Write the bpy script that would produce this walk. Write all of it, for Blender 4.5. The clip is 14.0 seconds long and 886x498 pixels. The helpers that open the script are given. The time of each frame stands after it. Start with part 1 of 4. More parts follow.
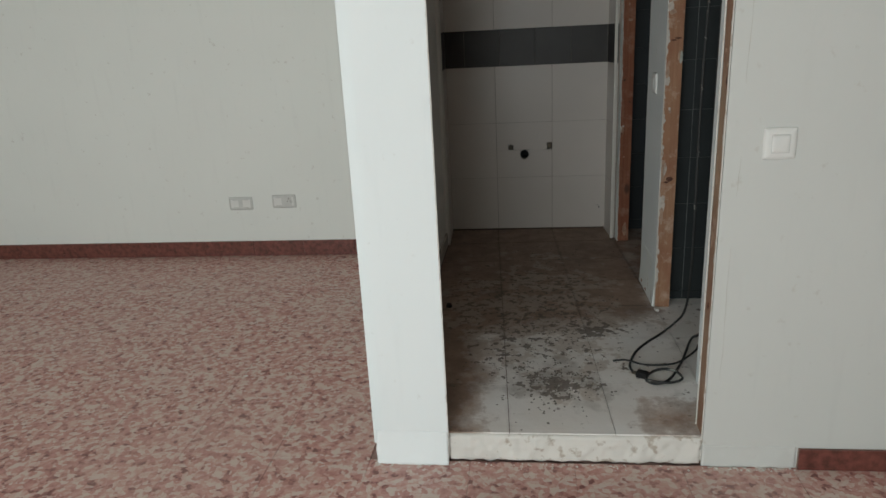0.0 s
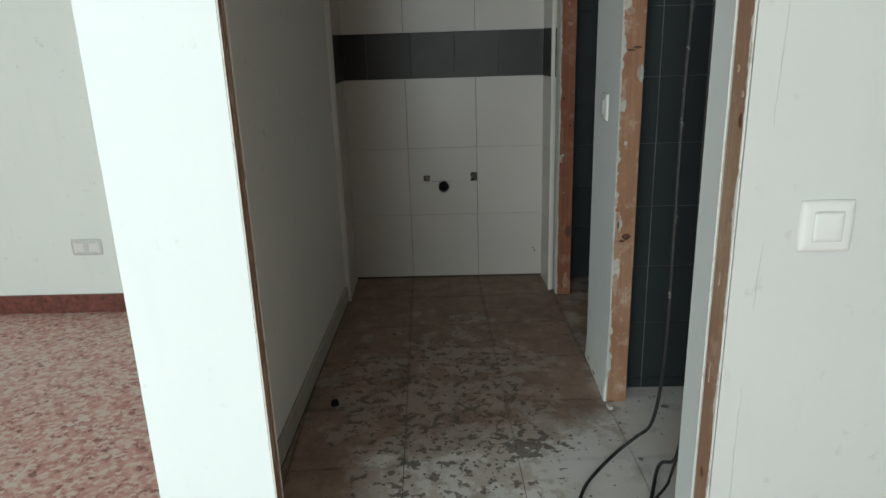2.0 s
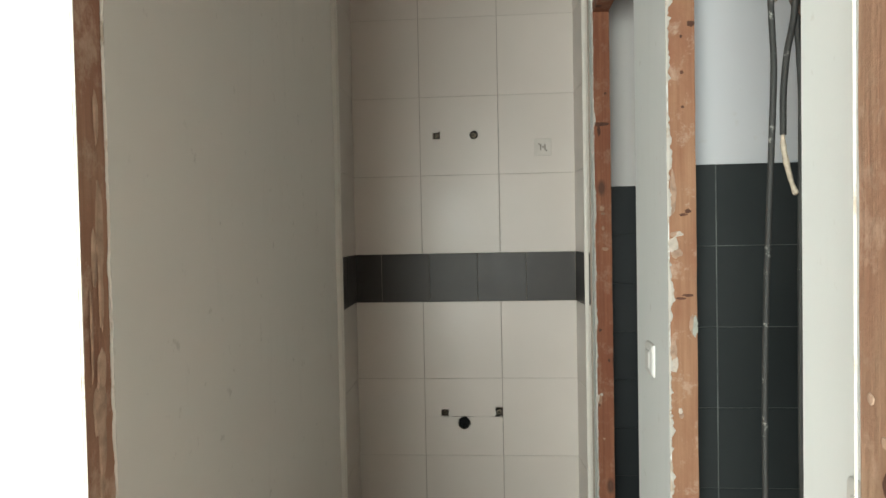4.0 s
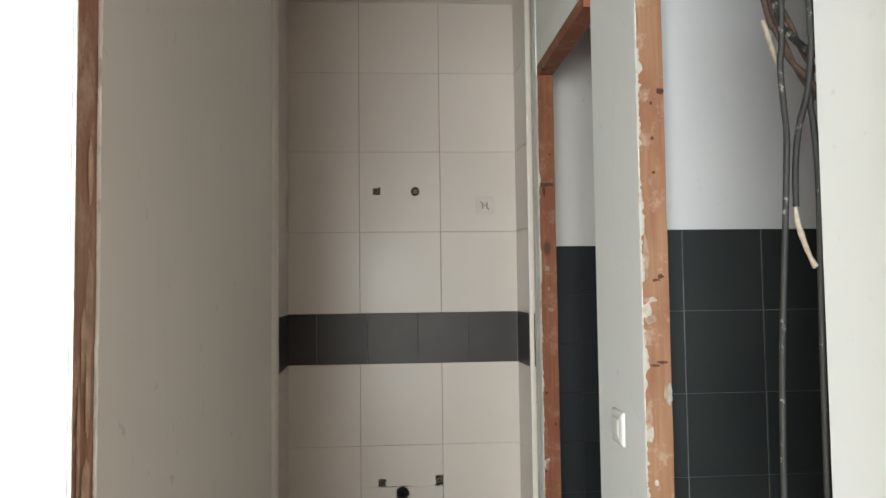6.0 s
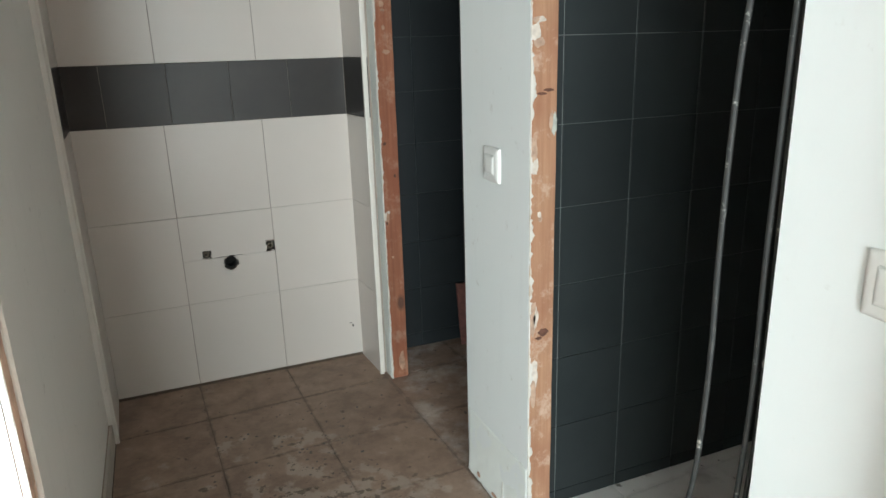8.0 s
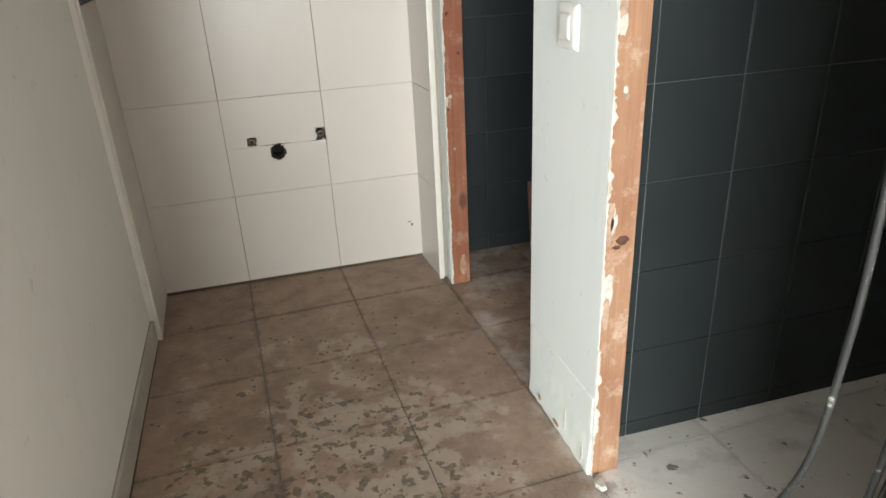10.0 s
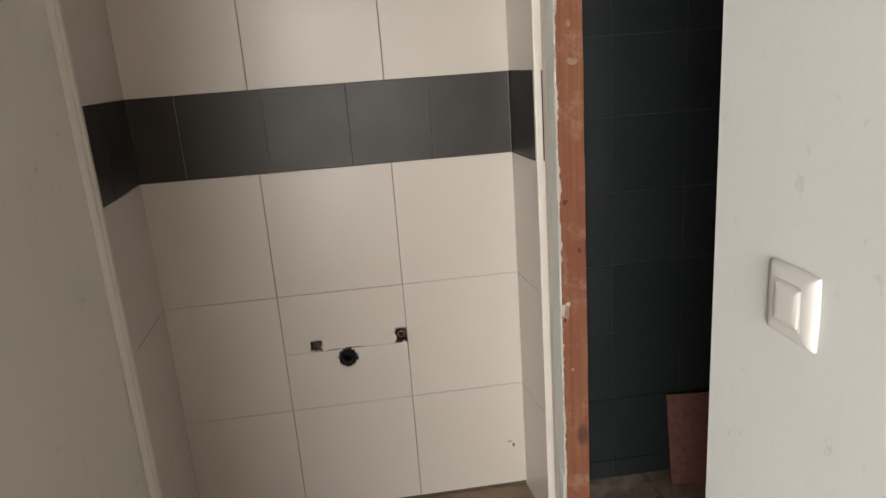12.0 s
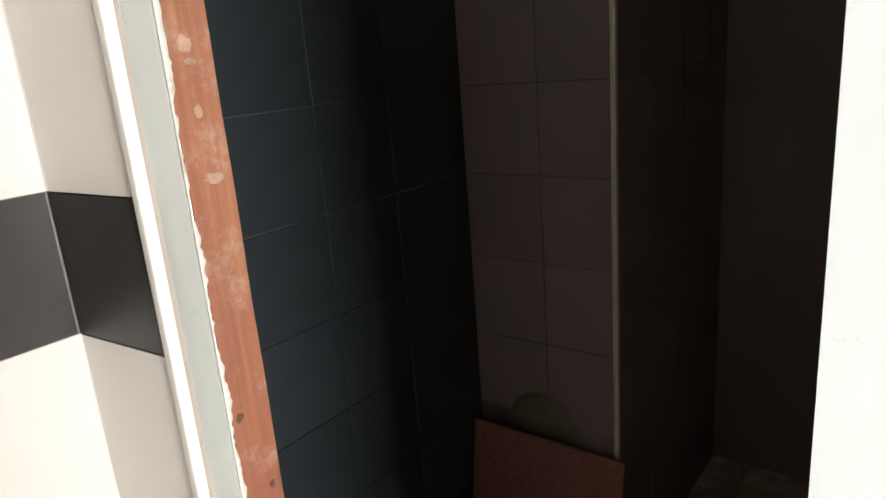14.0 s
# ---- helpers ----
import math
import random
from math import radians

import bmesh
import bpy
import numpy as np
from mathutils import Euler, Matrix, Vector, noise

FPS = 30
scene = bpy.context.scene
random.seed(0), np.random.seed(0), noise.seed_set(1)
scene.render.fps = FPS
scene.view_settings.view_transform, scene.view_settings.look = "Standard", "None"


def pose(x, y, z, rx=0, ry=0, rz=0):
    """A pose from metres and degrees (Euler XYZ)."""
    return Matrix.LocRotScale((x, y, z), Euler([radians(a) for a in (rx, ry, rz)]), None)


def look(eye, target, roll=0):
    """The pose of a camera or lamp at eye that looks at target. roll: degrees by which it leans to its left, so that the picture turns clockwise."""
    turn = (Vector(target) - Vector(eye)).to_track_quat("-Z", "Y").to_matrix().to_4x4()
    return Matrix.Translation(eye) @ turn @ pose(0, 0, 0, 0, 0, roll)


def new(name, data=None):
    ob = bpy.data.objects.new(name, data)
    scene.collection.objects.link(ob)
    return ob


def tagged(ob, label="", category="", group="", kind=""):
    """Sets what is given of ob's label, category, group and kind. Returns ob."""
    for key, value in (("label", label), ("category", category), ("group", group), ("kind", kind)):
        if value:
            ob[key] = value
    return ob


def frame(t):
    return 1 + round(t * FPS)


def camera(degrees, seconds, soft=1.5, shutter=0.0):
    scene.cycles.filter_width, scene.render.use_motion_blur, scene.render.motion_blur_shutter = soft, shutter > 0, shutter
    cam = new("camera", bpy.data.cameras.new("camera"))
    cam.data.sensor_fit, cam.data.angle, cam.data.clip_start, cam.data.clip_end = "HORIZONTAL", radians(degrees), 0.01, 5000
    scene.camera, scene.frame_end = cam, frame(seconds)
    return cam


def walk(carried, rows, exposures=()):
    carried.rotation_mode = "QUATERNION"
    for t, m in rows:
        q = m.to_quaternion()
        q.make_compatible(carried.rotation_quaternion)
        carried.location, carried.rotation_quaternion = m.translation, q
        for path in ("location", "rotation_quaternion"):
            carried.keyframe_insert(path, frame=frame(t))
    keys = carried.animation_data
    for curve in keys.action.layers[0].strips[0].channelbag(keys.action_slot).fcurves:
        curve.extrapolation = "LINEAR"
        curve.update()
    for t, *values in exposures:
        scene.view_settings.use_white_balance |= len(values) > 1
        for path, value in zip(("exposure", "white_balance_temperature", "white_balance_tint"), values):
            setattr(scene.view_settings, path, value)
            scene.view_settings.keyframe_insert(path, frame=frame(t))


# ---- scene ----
cam = camera(65.9, 14.0)
METRES, EYE, TILT, LEAN, TURN = 3.66, 1.339, 0.0, 0.0, 3.5
PATH = [
    (0, (0.222, 0.124, 1.323), (-0.004, 2.019, 0.722), -2.9),
    (0.5, (0.306, 0.382, 1.290), (0.149, 2.204, 0.479), -3.3),
    (1, (0.350, 0.566, 1.298), (0.230, 2.433, 0.588), -2.5),
    (1.5, (0.339, 0.782, 1.290), (0.267, 2.666, 0.624), -2.4),
    (2, (0.330, 0.962, 1.306), (0.278, 2.871, 0.714), -1.8),
    (2.5, (0.357, 1.153, 1.319), (0.249, 3.081, 0.802), -2.9),
    (3, (0.395, 1.264, 1.357), (0.237, 3.220, 0.972), -2.7),
    (3.5, (0.405, 1.319, 1.375), (0.211, 3.293, 1.125), -1.9),
    (4, (0.397, 1.360, 1.421), (0.245, 3.353, 1.371), -1.1),
    (6.3, (0.226, 1.476, 1.450), (0.452, 3.461, 1.549), -0.4),
    (6.5, (0.217, 1.500, 1.447), (0.517, 3.476, 1.492), -0.1),
    (7, (0.175, 1.597, 1.418), (0.632, 3.541, 1.288), -0.8),
    (7.5, (0.149, 1.675, 1.392), (0.708, 3.564, 1.048), -1.6),
    (8, (0.058, 1.698, 1.358), (0.787, 3.471, 0.789), -1.7),
    (10.5, (0.262, 2.001, 1.239), (0.580, 3.793, 0.408), -2.4),
    (11, (0.310, 2.093, 1.291), (0.467, 4.006, 0.727), -1.7),
    (11.5, (0.331, 2.286, 1.323), (0.411, 4.231, 0.866), -2.4),
    (12, (0.340, 2.509, 1.367), (0.553, 4.424, 0.835), -4.2),
    (12.5, (0.345, 2.712, 1.356), (0.785, 4.565, 0.748), -4.1),
    (13, (0.389, 2.950, 1.376), (1.113, 4.750, 0.885), -3.4),
    (13.2, (0.389, 3.018, 1.400), (1.250, 4.773, 0.970), -2.9),
    (13.4, (0.372, 3.101, 1.442), (1.404, 4.770, 1.052), -2.7),
    (13.5, (0.363, 3.113, 1.452), (1.470, 4.730, 1.055), -2.5),
    (13.6, (0.351, 3.148, 1.460), (1.560, 4.685, 1.043), -2.9),
    (13.8, (0.334, 3.214, 1.455), (1.732, 4.565, 0.988), -4.1),
    (14, (0.341, 3.277, 1.461), (1.851, 4.473, 0.922), -4.6),
]
EXPOSURES = ((0, -0.35, 6850, 12), (0.5, -0.25, 6750, 12), (1, -0.05, 6650, 10), (1.5, 0.07, 6600, 8), (2, 0.18, 6550, 5), (2.5, 0.4, 6600, 3), (3, 0.82, 6750, 4),
             (4, 1.4, 7250, 9), (6.5, 1.5, 7050, 13), (7.5, 1.6, 6750, 9), (8, 1.65, 6600, 8), (8.6, 1.85, 6800, 9), (10.5, 2.1, 7100, 12), (11.0, 1.8, 7300, 13), (11.5, 1.65, 7500, 15),
             (12.5, 1.7, 7800, 21), (13, 1.85, 7900, 21), (13.5, 2.28, 7200, 16), (14, 2.8, 7000, 15))
walk(cam, [(t, look(eye, target, roll)) for t, eye, target, roll in PATH], EXPOSURES)
WINDOW_WATTS = 140

# ---- light ----
world = bpy.data.worlds.new("world")
scene.world = world
world.use_nodes = True
wn = world.node_tree
sky = wn.nodes.new("ShaderNodeTexSky")
sky.sky_type, sky.sun_disc = "NISHITA", False
sky.sun_elevation, sky.sun_rotation = radians(48), radians(20)
wn.links.new(sky.outputs[0], wn.nodes["Background"].inputs[0])
wn.nodes["Background"].inputs[1].default_value = 0.1
sun = new("sun", bpy.data.lights.new("sun", "SUN"))
sun.data.energy, sun.data.angle, sun.data.color = 2.0, radians(2), (1.0, 0.95, 0.88)
sun.matrix_world = look((1.5, 4, 6), (0, 0, 0))
lamp = new("window_daylight", bpy.data.lights.new("window_daylight", "AREA"))
lamp.data.shape, lamp.data.size, lamp.data.size_y = "RECTANGLE", 2.8, 2.0
lamp.data.energy, lamp.data.color = WINDOW_WATTS, (0.875, 1.0, 1.05)
lamp.matrix_world = look((-1.22, -2.36, 1.2), (-1.22, 2.0, 1.1))


# ---- materials ----
def material(name, rough=0.6, metal=0.0):
    m = bpy.data.materials.new(name)
    m.use_nodes = True
    b = m.node_tree.nodes["Principled BSDF"]
    b.inputs["Roughness"].default_value, b.inputs["Metallic"].default_value = rough, metal
    return m, m.node_tree, b


def node(nt, kind, **values):
    n = nt.nodes.new(kind)
    for key, value in values.items():
        n.inputs[key.replace("_", " ")].default_value = value
    return n


def place_of(nt, stretch=(1, 1, 1)):
    g = nt.nodes.new("ShaderNodeNewGeometry")
    m = nt.nodes.new("ShaderNodeMapping")
    m.inputs["Scale"].default_value = stretch
    nt.links.new(g.outputs["Position"], m.inputs["Vector"])
    return m.outputs[0]


def noise_of(nt, where, scale, detail=4.0, rough=0.55):
    n = node(nt, "ShaderNodeTexNoise", Scale=scale, Detail=detail, Roughness=rough)
    nt.links.new(where, n.inputs["Vector"])
    return n.outputs["Fac"]


def ramp(nt, fac, stops):
    r = nt.nodes.new("ShaderNodeValToRGB")
    e = r.color_ramp.elements
    while len(e) < len(stops):
        e.new(0.5)
    for el, (p, c) in zip(e, stops):
        el.position, el.color = p, (*c, 1) if len(c) == 3 else (c[0],) * 3 + (1,)
    nt.links.new(fac, r.inputs[0])
    return r.outputs[0]


def mixed(nt, fac, a, b, blend="MIX"):
    m = nt.nodes.new("ShaderNodeMix")
    m.data_type, m.blend_type = "RGBA", blend
    for sock, v in ((m.inputs[0], fac), (m.inputs[6], a), (m.inputs[7], b)):
        if isinstance(v, bpy.types.NodeSocket):
            nt.links.new(v, sock)
        elif isinstance(v, tuple):
            sock.default_value = (*v, 1)
        else:
            sock.default_value = v
    return m.outputs[2]


def math_of(nt, op, a, b=0.0):
    m = nt.nodes.new("ShaderNodeMath")
    m.operation, m.use_clamp = op, False
    for sock, v in ((m.inputs[0], a), (m.inputs[1], b)):
        if isinstance(v, bpy.types.NodeSocket):
            nt.links.new(v, sock)
        else:
            sock.default_value = v
    return m.outputs[0]


def relief(nt, bsdf, height, strength=0.3, distance=0.002):
    b = node(nt, "ShaderNodeBump", Strength=strength, Distance=distance)
    nt.links.new(height, b.inputs["Height"])
    nt.links.new(b.outputs[0], bsdf.inputs["Normal"])


def random_of(nt):
    return nt.nodes.new("ShaderNodeObjectInfo").outputs["Random"]


def make_paint(name, colour, dirt=(0.45, 0.42, 0.37), amount=0.35, rough=0.75, low=0.66, strokes=0.22):
    m, nt, b = material(name, rough)
    w = place_of(nt)
    big, small = noise_of(nt, w, 1.6, 5), noise_of(nt, w, 26, 6)
    drag = noise_of(nt, place_of(nt, (9, 9, 1.2)), 2.4, 4)
    c = mixed(nt, ramp(nt, big, [(0.35, (0,)), (0.8, (amount,))]), colour, tuple(v * 0.9 for v in colour))
    c = mixed(nt, ramp(nt, small, [(low, (0,)), (low + 0.08, (amount,))]), c, dirt)
    c = mixed(nt, ramp(nt, drag, [(0.58, (0,)), (0.75, (amount * 0.5,))]), c, tuple(v * 0.82 for v in colour))
    nt.links.new(c, b.inputs["Base Color"])
    relief(nt, b, math_of(nt, "ADD", noise_of(nt, w, 9, 5), math_of(nt, "MULTIPLY", noise_of(nt, w, 120, 3), 0.2)), strokes, 0.003)
    return m


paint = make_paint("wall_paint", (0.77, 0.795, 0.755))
# white wall paint, greyed to put the light's falloff rightwards into colour
dimmed_paint = make_paint("dimmed_wall_paint", (0.61, 0.62, 0.59))
# pier white with the cool tint of daylight mixed into its base
sky_tinted_paint = make_paint("sky_tinted_white_paint", (0.76, 0.785, 0.77), strokes=0.45)
# brighter, bluer copy of the white: direct window light painted in
daylit_paint = make_paint("daylit_white_paint", (0.80, 0.845, 0.84), amount=0.2)
# left wall's white, warmed in colour for light bounced off the red floor
bounce_lit_paint = make_paint("bounce_lit_white_paint", (0.845, 0.815, 0.76))
# far wet room's white, its dim light darkened into the paint colour
shade_paint = make_paint("shaded_wet_room_paint", (0.70, 0.675, 0.65))
ceiling_paint = make_paint("ceiling_paint", (0.78, 0.77, 0.74))
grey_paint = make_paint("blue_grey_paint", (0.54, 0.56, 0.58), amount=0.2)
stud_plaster = make_paint("torn_plaster_skin", (0.56, 0.53, 0.48), (0.40, 0.30, 0.22), 0.7, 0.9, 0.57)
raw_plaster = make_paint("raw_plaster", (0.70, 0.68, 0.63), (0.36, 0.29, 0.22), 0.7, 0.9, 0.57)


def make_tile(name, colour, rough, vary=0.06, dust=0.0, dust_colour=(0.4, 0.37, 0.33), streak=0.0):
    m, nt, b = material(name, rough)
    w = place_of(nt)
    dark = tuple(v * (1 - vary * 2) for v in colour)
    c = mixed(nt, random_of(nt), colour, dark)
    c = mixed(nt, ramp(nt, noise_of(nt, w, 3.2, 5), [(0.2, (0,)), (0.9, (0.5,))]), c, tuple(v * 0.88 for v in colour))
    if dust:
        d = ramp(nt, noise_of(nt, w, 6, 7, 0.65), [(0.3, (0,)), (0.9, (dust,))])
        c = mixed(nt, d, c, dust_colour)
    nt.links.new(c, b.inputs["Base Color"])
    if max(colour) < 0.05:
        b.inputs["Specular IOR Level"].default_value = 0.35
    r = ramp(nt, noise_of(nt, w, 5, 6), [(0.2, (rough * 0.9,)), (0.8, (min(1, rough * 1.35),))])
    nt.links.new(r, b.inputs["Roughness"])
    relief(nt, b, noise_of(nt, w, 2.5, 2), 0.05, 0.002)
    return m


white_tile = make_tile("white_glazed_tile", (0.66, 0.605, 0.555), 0.30, 0.02, 0.14, (0.5, 0.44, 0.37))
band_tile = make_tile("charcoal_band_tile", (0.029, 0.0245, 0.023), 0.34, 0.12, 0.10, (0.2, 0.18, 0.15))
dark_tile = make_tile("slate_wall_tile", (0.017, 0.022, 0.023), 0.5, 0.1, 0.08, (0.09, 0.10, 0.095))
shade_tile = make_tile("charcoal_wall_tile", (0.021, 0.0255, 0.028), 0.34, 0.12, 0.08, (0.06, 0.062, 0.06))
# dark tile whose base is raised in place of missing bounce light
lifted_tile = make_tile("lifted_dark_tile", (0.17, 0.13, 0.12), 0.5, 0.12, 0.12, (0.08, 0.07, 0.065))


def make_plain(name, colour, rough=0.6, metal=0.0, vary=0.12, scale=30, bump=0.2):
    m, nt, b = material(name, rough, metal)
    w = place_of(nt)
    c = mixed(nt, ramp(nt, noise_of(nt, w, scale, 5), [(0.35, (0,)), (0.7, (1,))]), colour, tuple(v * (1 - vary) for v in colour))
    nt.links.new(c, b.inputs["Base Color"])
    relief(nt, b, noise_of(nt, w, scale * 3, 3), bump, 0.001)
    return m


skirting_tile = make_plain("red_brown_skirting_tile", (0.205, 0.068, 0.052), 0.4, vary=0.6, scale=40)
grout = make_plain("pale_grout", (0.33, 0.275, 0.235), 0.9, vary=0.2, scale=8)
band_grout = make_plain("brown_grey_grout", (0.27, 0.235, 0.205), 0.9, vary=0.5, scale=9)
dim_grout = make_plain("dark_grey_grout", (0.075, 0.08, 0.08), 0.9, vary=0.5, scale=9)
dark_grout = make_plain("grey_grout", (0.17, 0.18, 0.175), 0.9, vary=0.5, scale=9)
mortar = make_plain("grey_mortar", (0.19, 0.17, 0.15), 0.95, vary=0.4, bump=0.6)
plastic = make_plain("white_plastic", (0.72, 0.72, 0.69), 0.55, vary=0.03, scale=12, bump=0.02)
niche_trim = make_plain("cream_niche_trim", (0.68, 0.64, 0.58), 0.4, vary=0.08, scale=18, bump=0.05)
# lighter copy of the cream trim, carrying the left edge's highlight
lit_trim = make_plain("highlit_cream_trim", (0.76, 0.73, 0.67), 0.35, vary=0.08, scale=18, bump=0.05)
metal_trim = make_plain("beige_metal_trim", (0.50, 0.44, 0.38), 0.35, 0.3, 0.1)
black_hole = make_plain("black_pipe", (0.008, 0.007, 0.007), 0.9)
brass = make_plain("dull_brass", (0.20, 0.165, 0.12), 0.45, 0.8, 0.4, 90)
cable_brown = make_plain("brown_cable_skin", (0.11, 0.075, 0.06), 0.5, vary=0.4, scale=60)
cream_skin = make_plain("dried_plaster_on_cable", (0.50, 0.43, 0.34), 0.9, vary=0.35, scale=90, bump=0.7)
print_grey = make_plain("printing_ink", (0.50, 0.47, 0.38), 0.8)
aged = make_plain("aged_plastic", (0.60, 0.61, 0.58), 0.4, vary=0.1)
pale = make_plain("pale_grey_plastic", (0.72, 0.73, 0.70), 0.35, vary=0.04)
frame_white = make_plain("window_frame_white", (0.75, 0.75, 0.74), 0.35, vary=0.04)

cable_black, nt, b = material("black_cable_skin", 0.7)
w = place_of(nt)
c = mixed(nt, ramp(nt, noise_of(nt, w, 24, 6, 0.75), [(0.59, (0,)), (0.66, (1,))]), (0.022, 0.023, 0.022), (0.33, 0.33, 0.30))
nt.links.new(c, b.inputs["Base Color"])

def make_red(name, gain):
    m, nt, b = material(name, 0.42)
    w = place_of(nt)
    drift = nt.nodes.new("ShaderNodeVectorMath")
    drift.operation = "MULTIPLY_ADD"
    fine = node(nt, "ShaderNodeTexNoise", Scale=60.0, Detail=3.0)
    nt.links.new(w, fine.inputs["Vector"])
    nt.links.new(fine.outputs["Color"], drift.inputs[0])
    drift.inputs[1].default_value = (0.02, 0.02, 0.02)
    nt.links.new(w, drift.inputs[2])
    cells = node(nt, "ShaderNodeTexVoronoi", Scale=62.0)
    nt.links.new(drift.outputs[0], cells.inputs["Vector"])
    sp = nt.nodes.new("ShaderNodeSeparateColor")
    nt.links.new(cells.outputs["Color"], sp.inputs[0])
    mix = math_of(nt, "ADD", math_of(nt, "MULTIPLY", sp.outputs[0], 0.46), math_of(nt, "MULTIPLY", noise_of(nt, w, 23, 5, 0.65), 0.9))
    stops = [(0.40, (0.17, 0.062, 0.056)), (0.49, (0.36, 0.165, 0.14)), (0.62, (0.45, 0.235, 0.20)), (0.74, (0.49, 0.315, 0.27)), (0.86, (0.53, 0.44, 0.39))]
    c = ramp(nt, mix, [(p, tuple(v * gain for v in q)) for p, q in stops])
    c = mixed(nt, ramp(nt, noise_of(nt, w, 1.7, 4), [(0.4, (0,)), (0.75, (0.3,))]), c, tuple(v * gain for v in (0.52, 0.41, 0.36)))
    nt.links.new(c, b.inputs["Base Color"])
    nt.links.new(ramp(nt, noise_of(nt, w, 6, 5), [(0.3, (0.36,)), (0.7, (0.6,))]), b.inputs["Roughness"])
    return m


red_floor = make_red("red_mottled_floor_tile", 1.12)
# red tile colour darkened for the shade the leaning offcuts stand in
shade_red = make_plain("shaded_red_tile", (0.21, 0.075, 0.058), 0.6, vary=0.45, scale=70)
red_grout = make_plain("pink_grout", (0.40, 0.26, 0.23), 0.9)

# light grey floor tile under trodden brown dust with scraped patches
dirty_floor, nt, b = material("dusty_grey_floor_tile", 0.62)
w = place_of(nt)
sep = nt.nodes.new("ShaderNodeSeparateXYZ")
nt.links.new(w, sep.inputs[0])
X, Y = sep.outputs[0], sep.outputs[1]
base = mixed(nt, ramp(nt, noise_of(nt, w, 4, 5), [(0.35, (0,)), (0.7, (1,))]), (0.84, 0.82, 0.79), (0.76, 0.72, 0.67))
base = mixed(nt, math_of(nt, "MULTIPLY", random_of(nt), 0.2), base, (0.36, 0.33, 0.29))


def patch(cx, cy, rx, ry):
    u = math_of(nt, "MULTIPLY", math_of(nt, "SUBTRACT", X, cx), 1 / rx)
    v = math_of(nt, "MULTIPLY", math_of(nt, "SUBTRACT", Y, cy), 1 / ry)
    return math_of(nt, "SUBTRACT", 1.0, math_of(nt, "SQRT", math_of(nt, "ADD", math_of(nt, "MULTIPLY", u, u), math_of(nt, "MULTIPLY", v, v))))


edge_line = math_of(nt, "ADD", math_of(nt, "MULTIPLY", math_of(nt, "SUBTRACT", X, 0.15), 0.32), 2.62)
back = math_of(nt, "MINIMUM", math_of(nt, "MULTIPLY", math_of(nt, "SUBTRACT", Y, edge_line), 3.0), 0.75)
side = math_of(nt, "MINIMUM", math_of(nt, "MULTIPLY", math_of(nt, "SUBTRACT", 0.13, X), 4.0), 0.7)
coil = math_of(nt, "MULTIPLY", patch(0.70, 2.10, 0.20, 0.12), 0.5)
room2 = math_of(nt, "MINIMUM", math_of(nt, "MULTIPLY", math_of(nt, "SUBTRACT", Y, 3.1), 3.0), 0.5)
inside = math_of(nt, "MULTIPLY", math_of(nt, "SUBTRACT", 0.86, X), 6.0)
cover = math_of(nt, "MAXIMUM", math_of(nt, "MAXIMUM", back, side), coil)
cover = math_of(nt, "MAXIMUM", math_of(nt, "MINIMUM", cover, math_of(nt, "MAXIMUM", inside, -0.25)), room2)
fuzz = math_of(nt, "MULTIPLY", math_of(nt, "SUBTRACT", noise_of(nt, w, 7, 8, 0.7), 0.5), 1.6)
dust = ramp(nt, math_of(nt, "ADD", cover, fuzz), [(0.05, (0,)), (0.2, (0.5,)), (0.55, (0.93,))])
brown = mixed(nt, ramp(nt, noise_of(nt, w, 11, 7, 0.65), [(0.35, (0,)), (0.65, (1,))]), (0.20, 0.122, 0.083), (0.36, 0.238, 0.168))
c = mixed(nt, dust, base, brown)
bands = []
for ax, ay, off in ((math.cos(radians(2.45)), math.sin(radians(2.45)), 0.152 * math.cos(radians(2.45)) + 2.648 * math.sin(radians(2.45))), (-math.sin(radians(2.45)), math.cos(radians(2.45)), -0.152 * math.sin(radians(2.45)) + 2.648 * math.cos(radians(2.45)))):
    along = math_of(nt, "ADD", math_of(nt, "MULTIPLY", X, ax), math_of(nt, "MULTIPLY", Y, ay))
    step_ = math_of(nt, "PINGPONG", math_of(nt, "SUBTRACT", along, off), 0.166)
    bands.append(math_of(nt, "SUBTRACT", 1.0, math_of(nt, "DIVIDE", step_, 0.020)))
joint_dirt = math_of(nt, "ADD", math_of(nt, "MAXIMUM", math_of(nt, "MAXIMUM", bands[0], bands[1]), 0.0), math_of(nt, "MULTIPLY", math_of(nt, "SUBTRACT", noise_of(nt, w, 16, 7, 0.75), 0.5), 3.4))
joint_dirt = math_of(nt, "MULTIPLY", ramp(nt, joint_dirt, [(0.5, (0,)), (1.5, (0.55,))]), math_of(nt, "ADD", math_of(nt, "MULTIPLY", dust, 0.8), 0.2))
c = mixed(nt, joint_dirt, c, (0.105, 0.078, 0.058))
drift_ = math_of(nt, "MULTIPLY", math_of(nt, "SUBTRACT", noise_of(nt, w, 5.5, 4, 0.6), 0.5), 0.75)
scraped = math_of(nt, "MINIMUM", math_of(nt, "ADD", math_of(nt, "MULTIPLY", patch(0.27, 3.0, 0.50, 0.75), 0.42), drift_), 0.15)
flake = math_of(nt, "ADD", scraped, noise_of(nt, w, 12, 6, 0.62))
c = mixed(nt, ramp(nt, flake, [(0.60, (0,)), (0.67, (0.6,))]), c, (0.46, 0.38, 0.315))
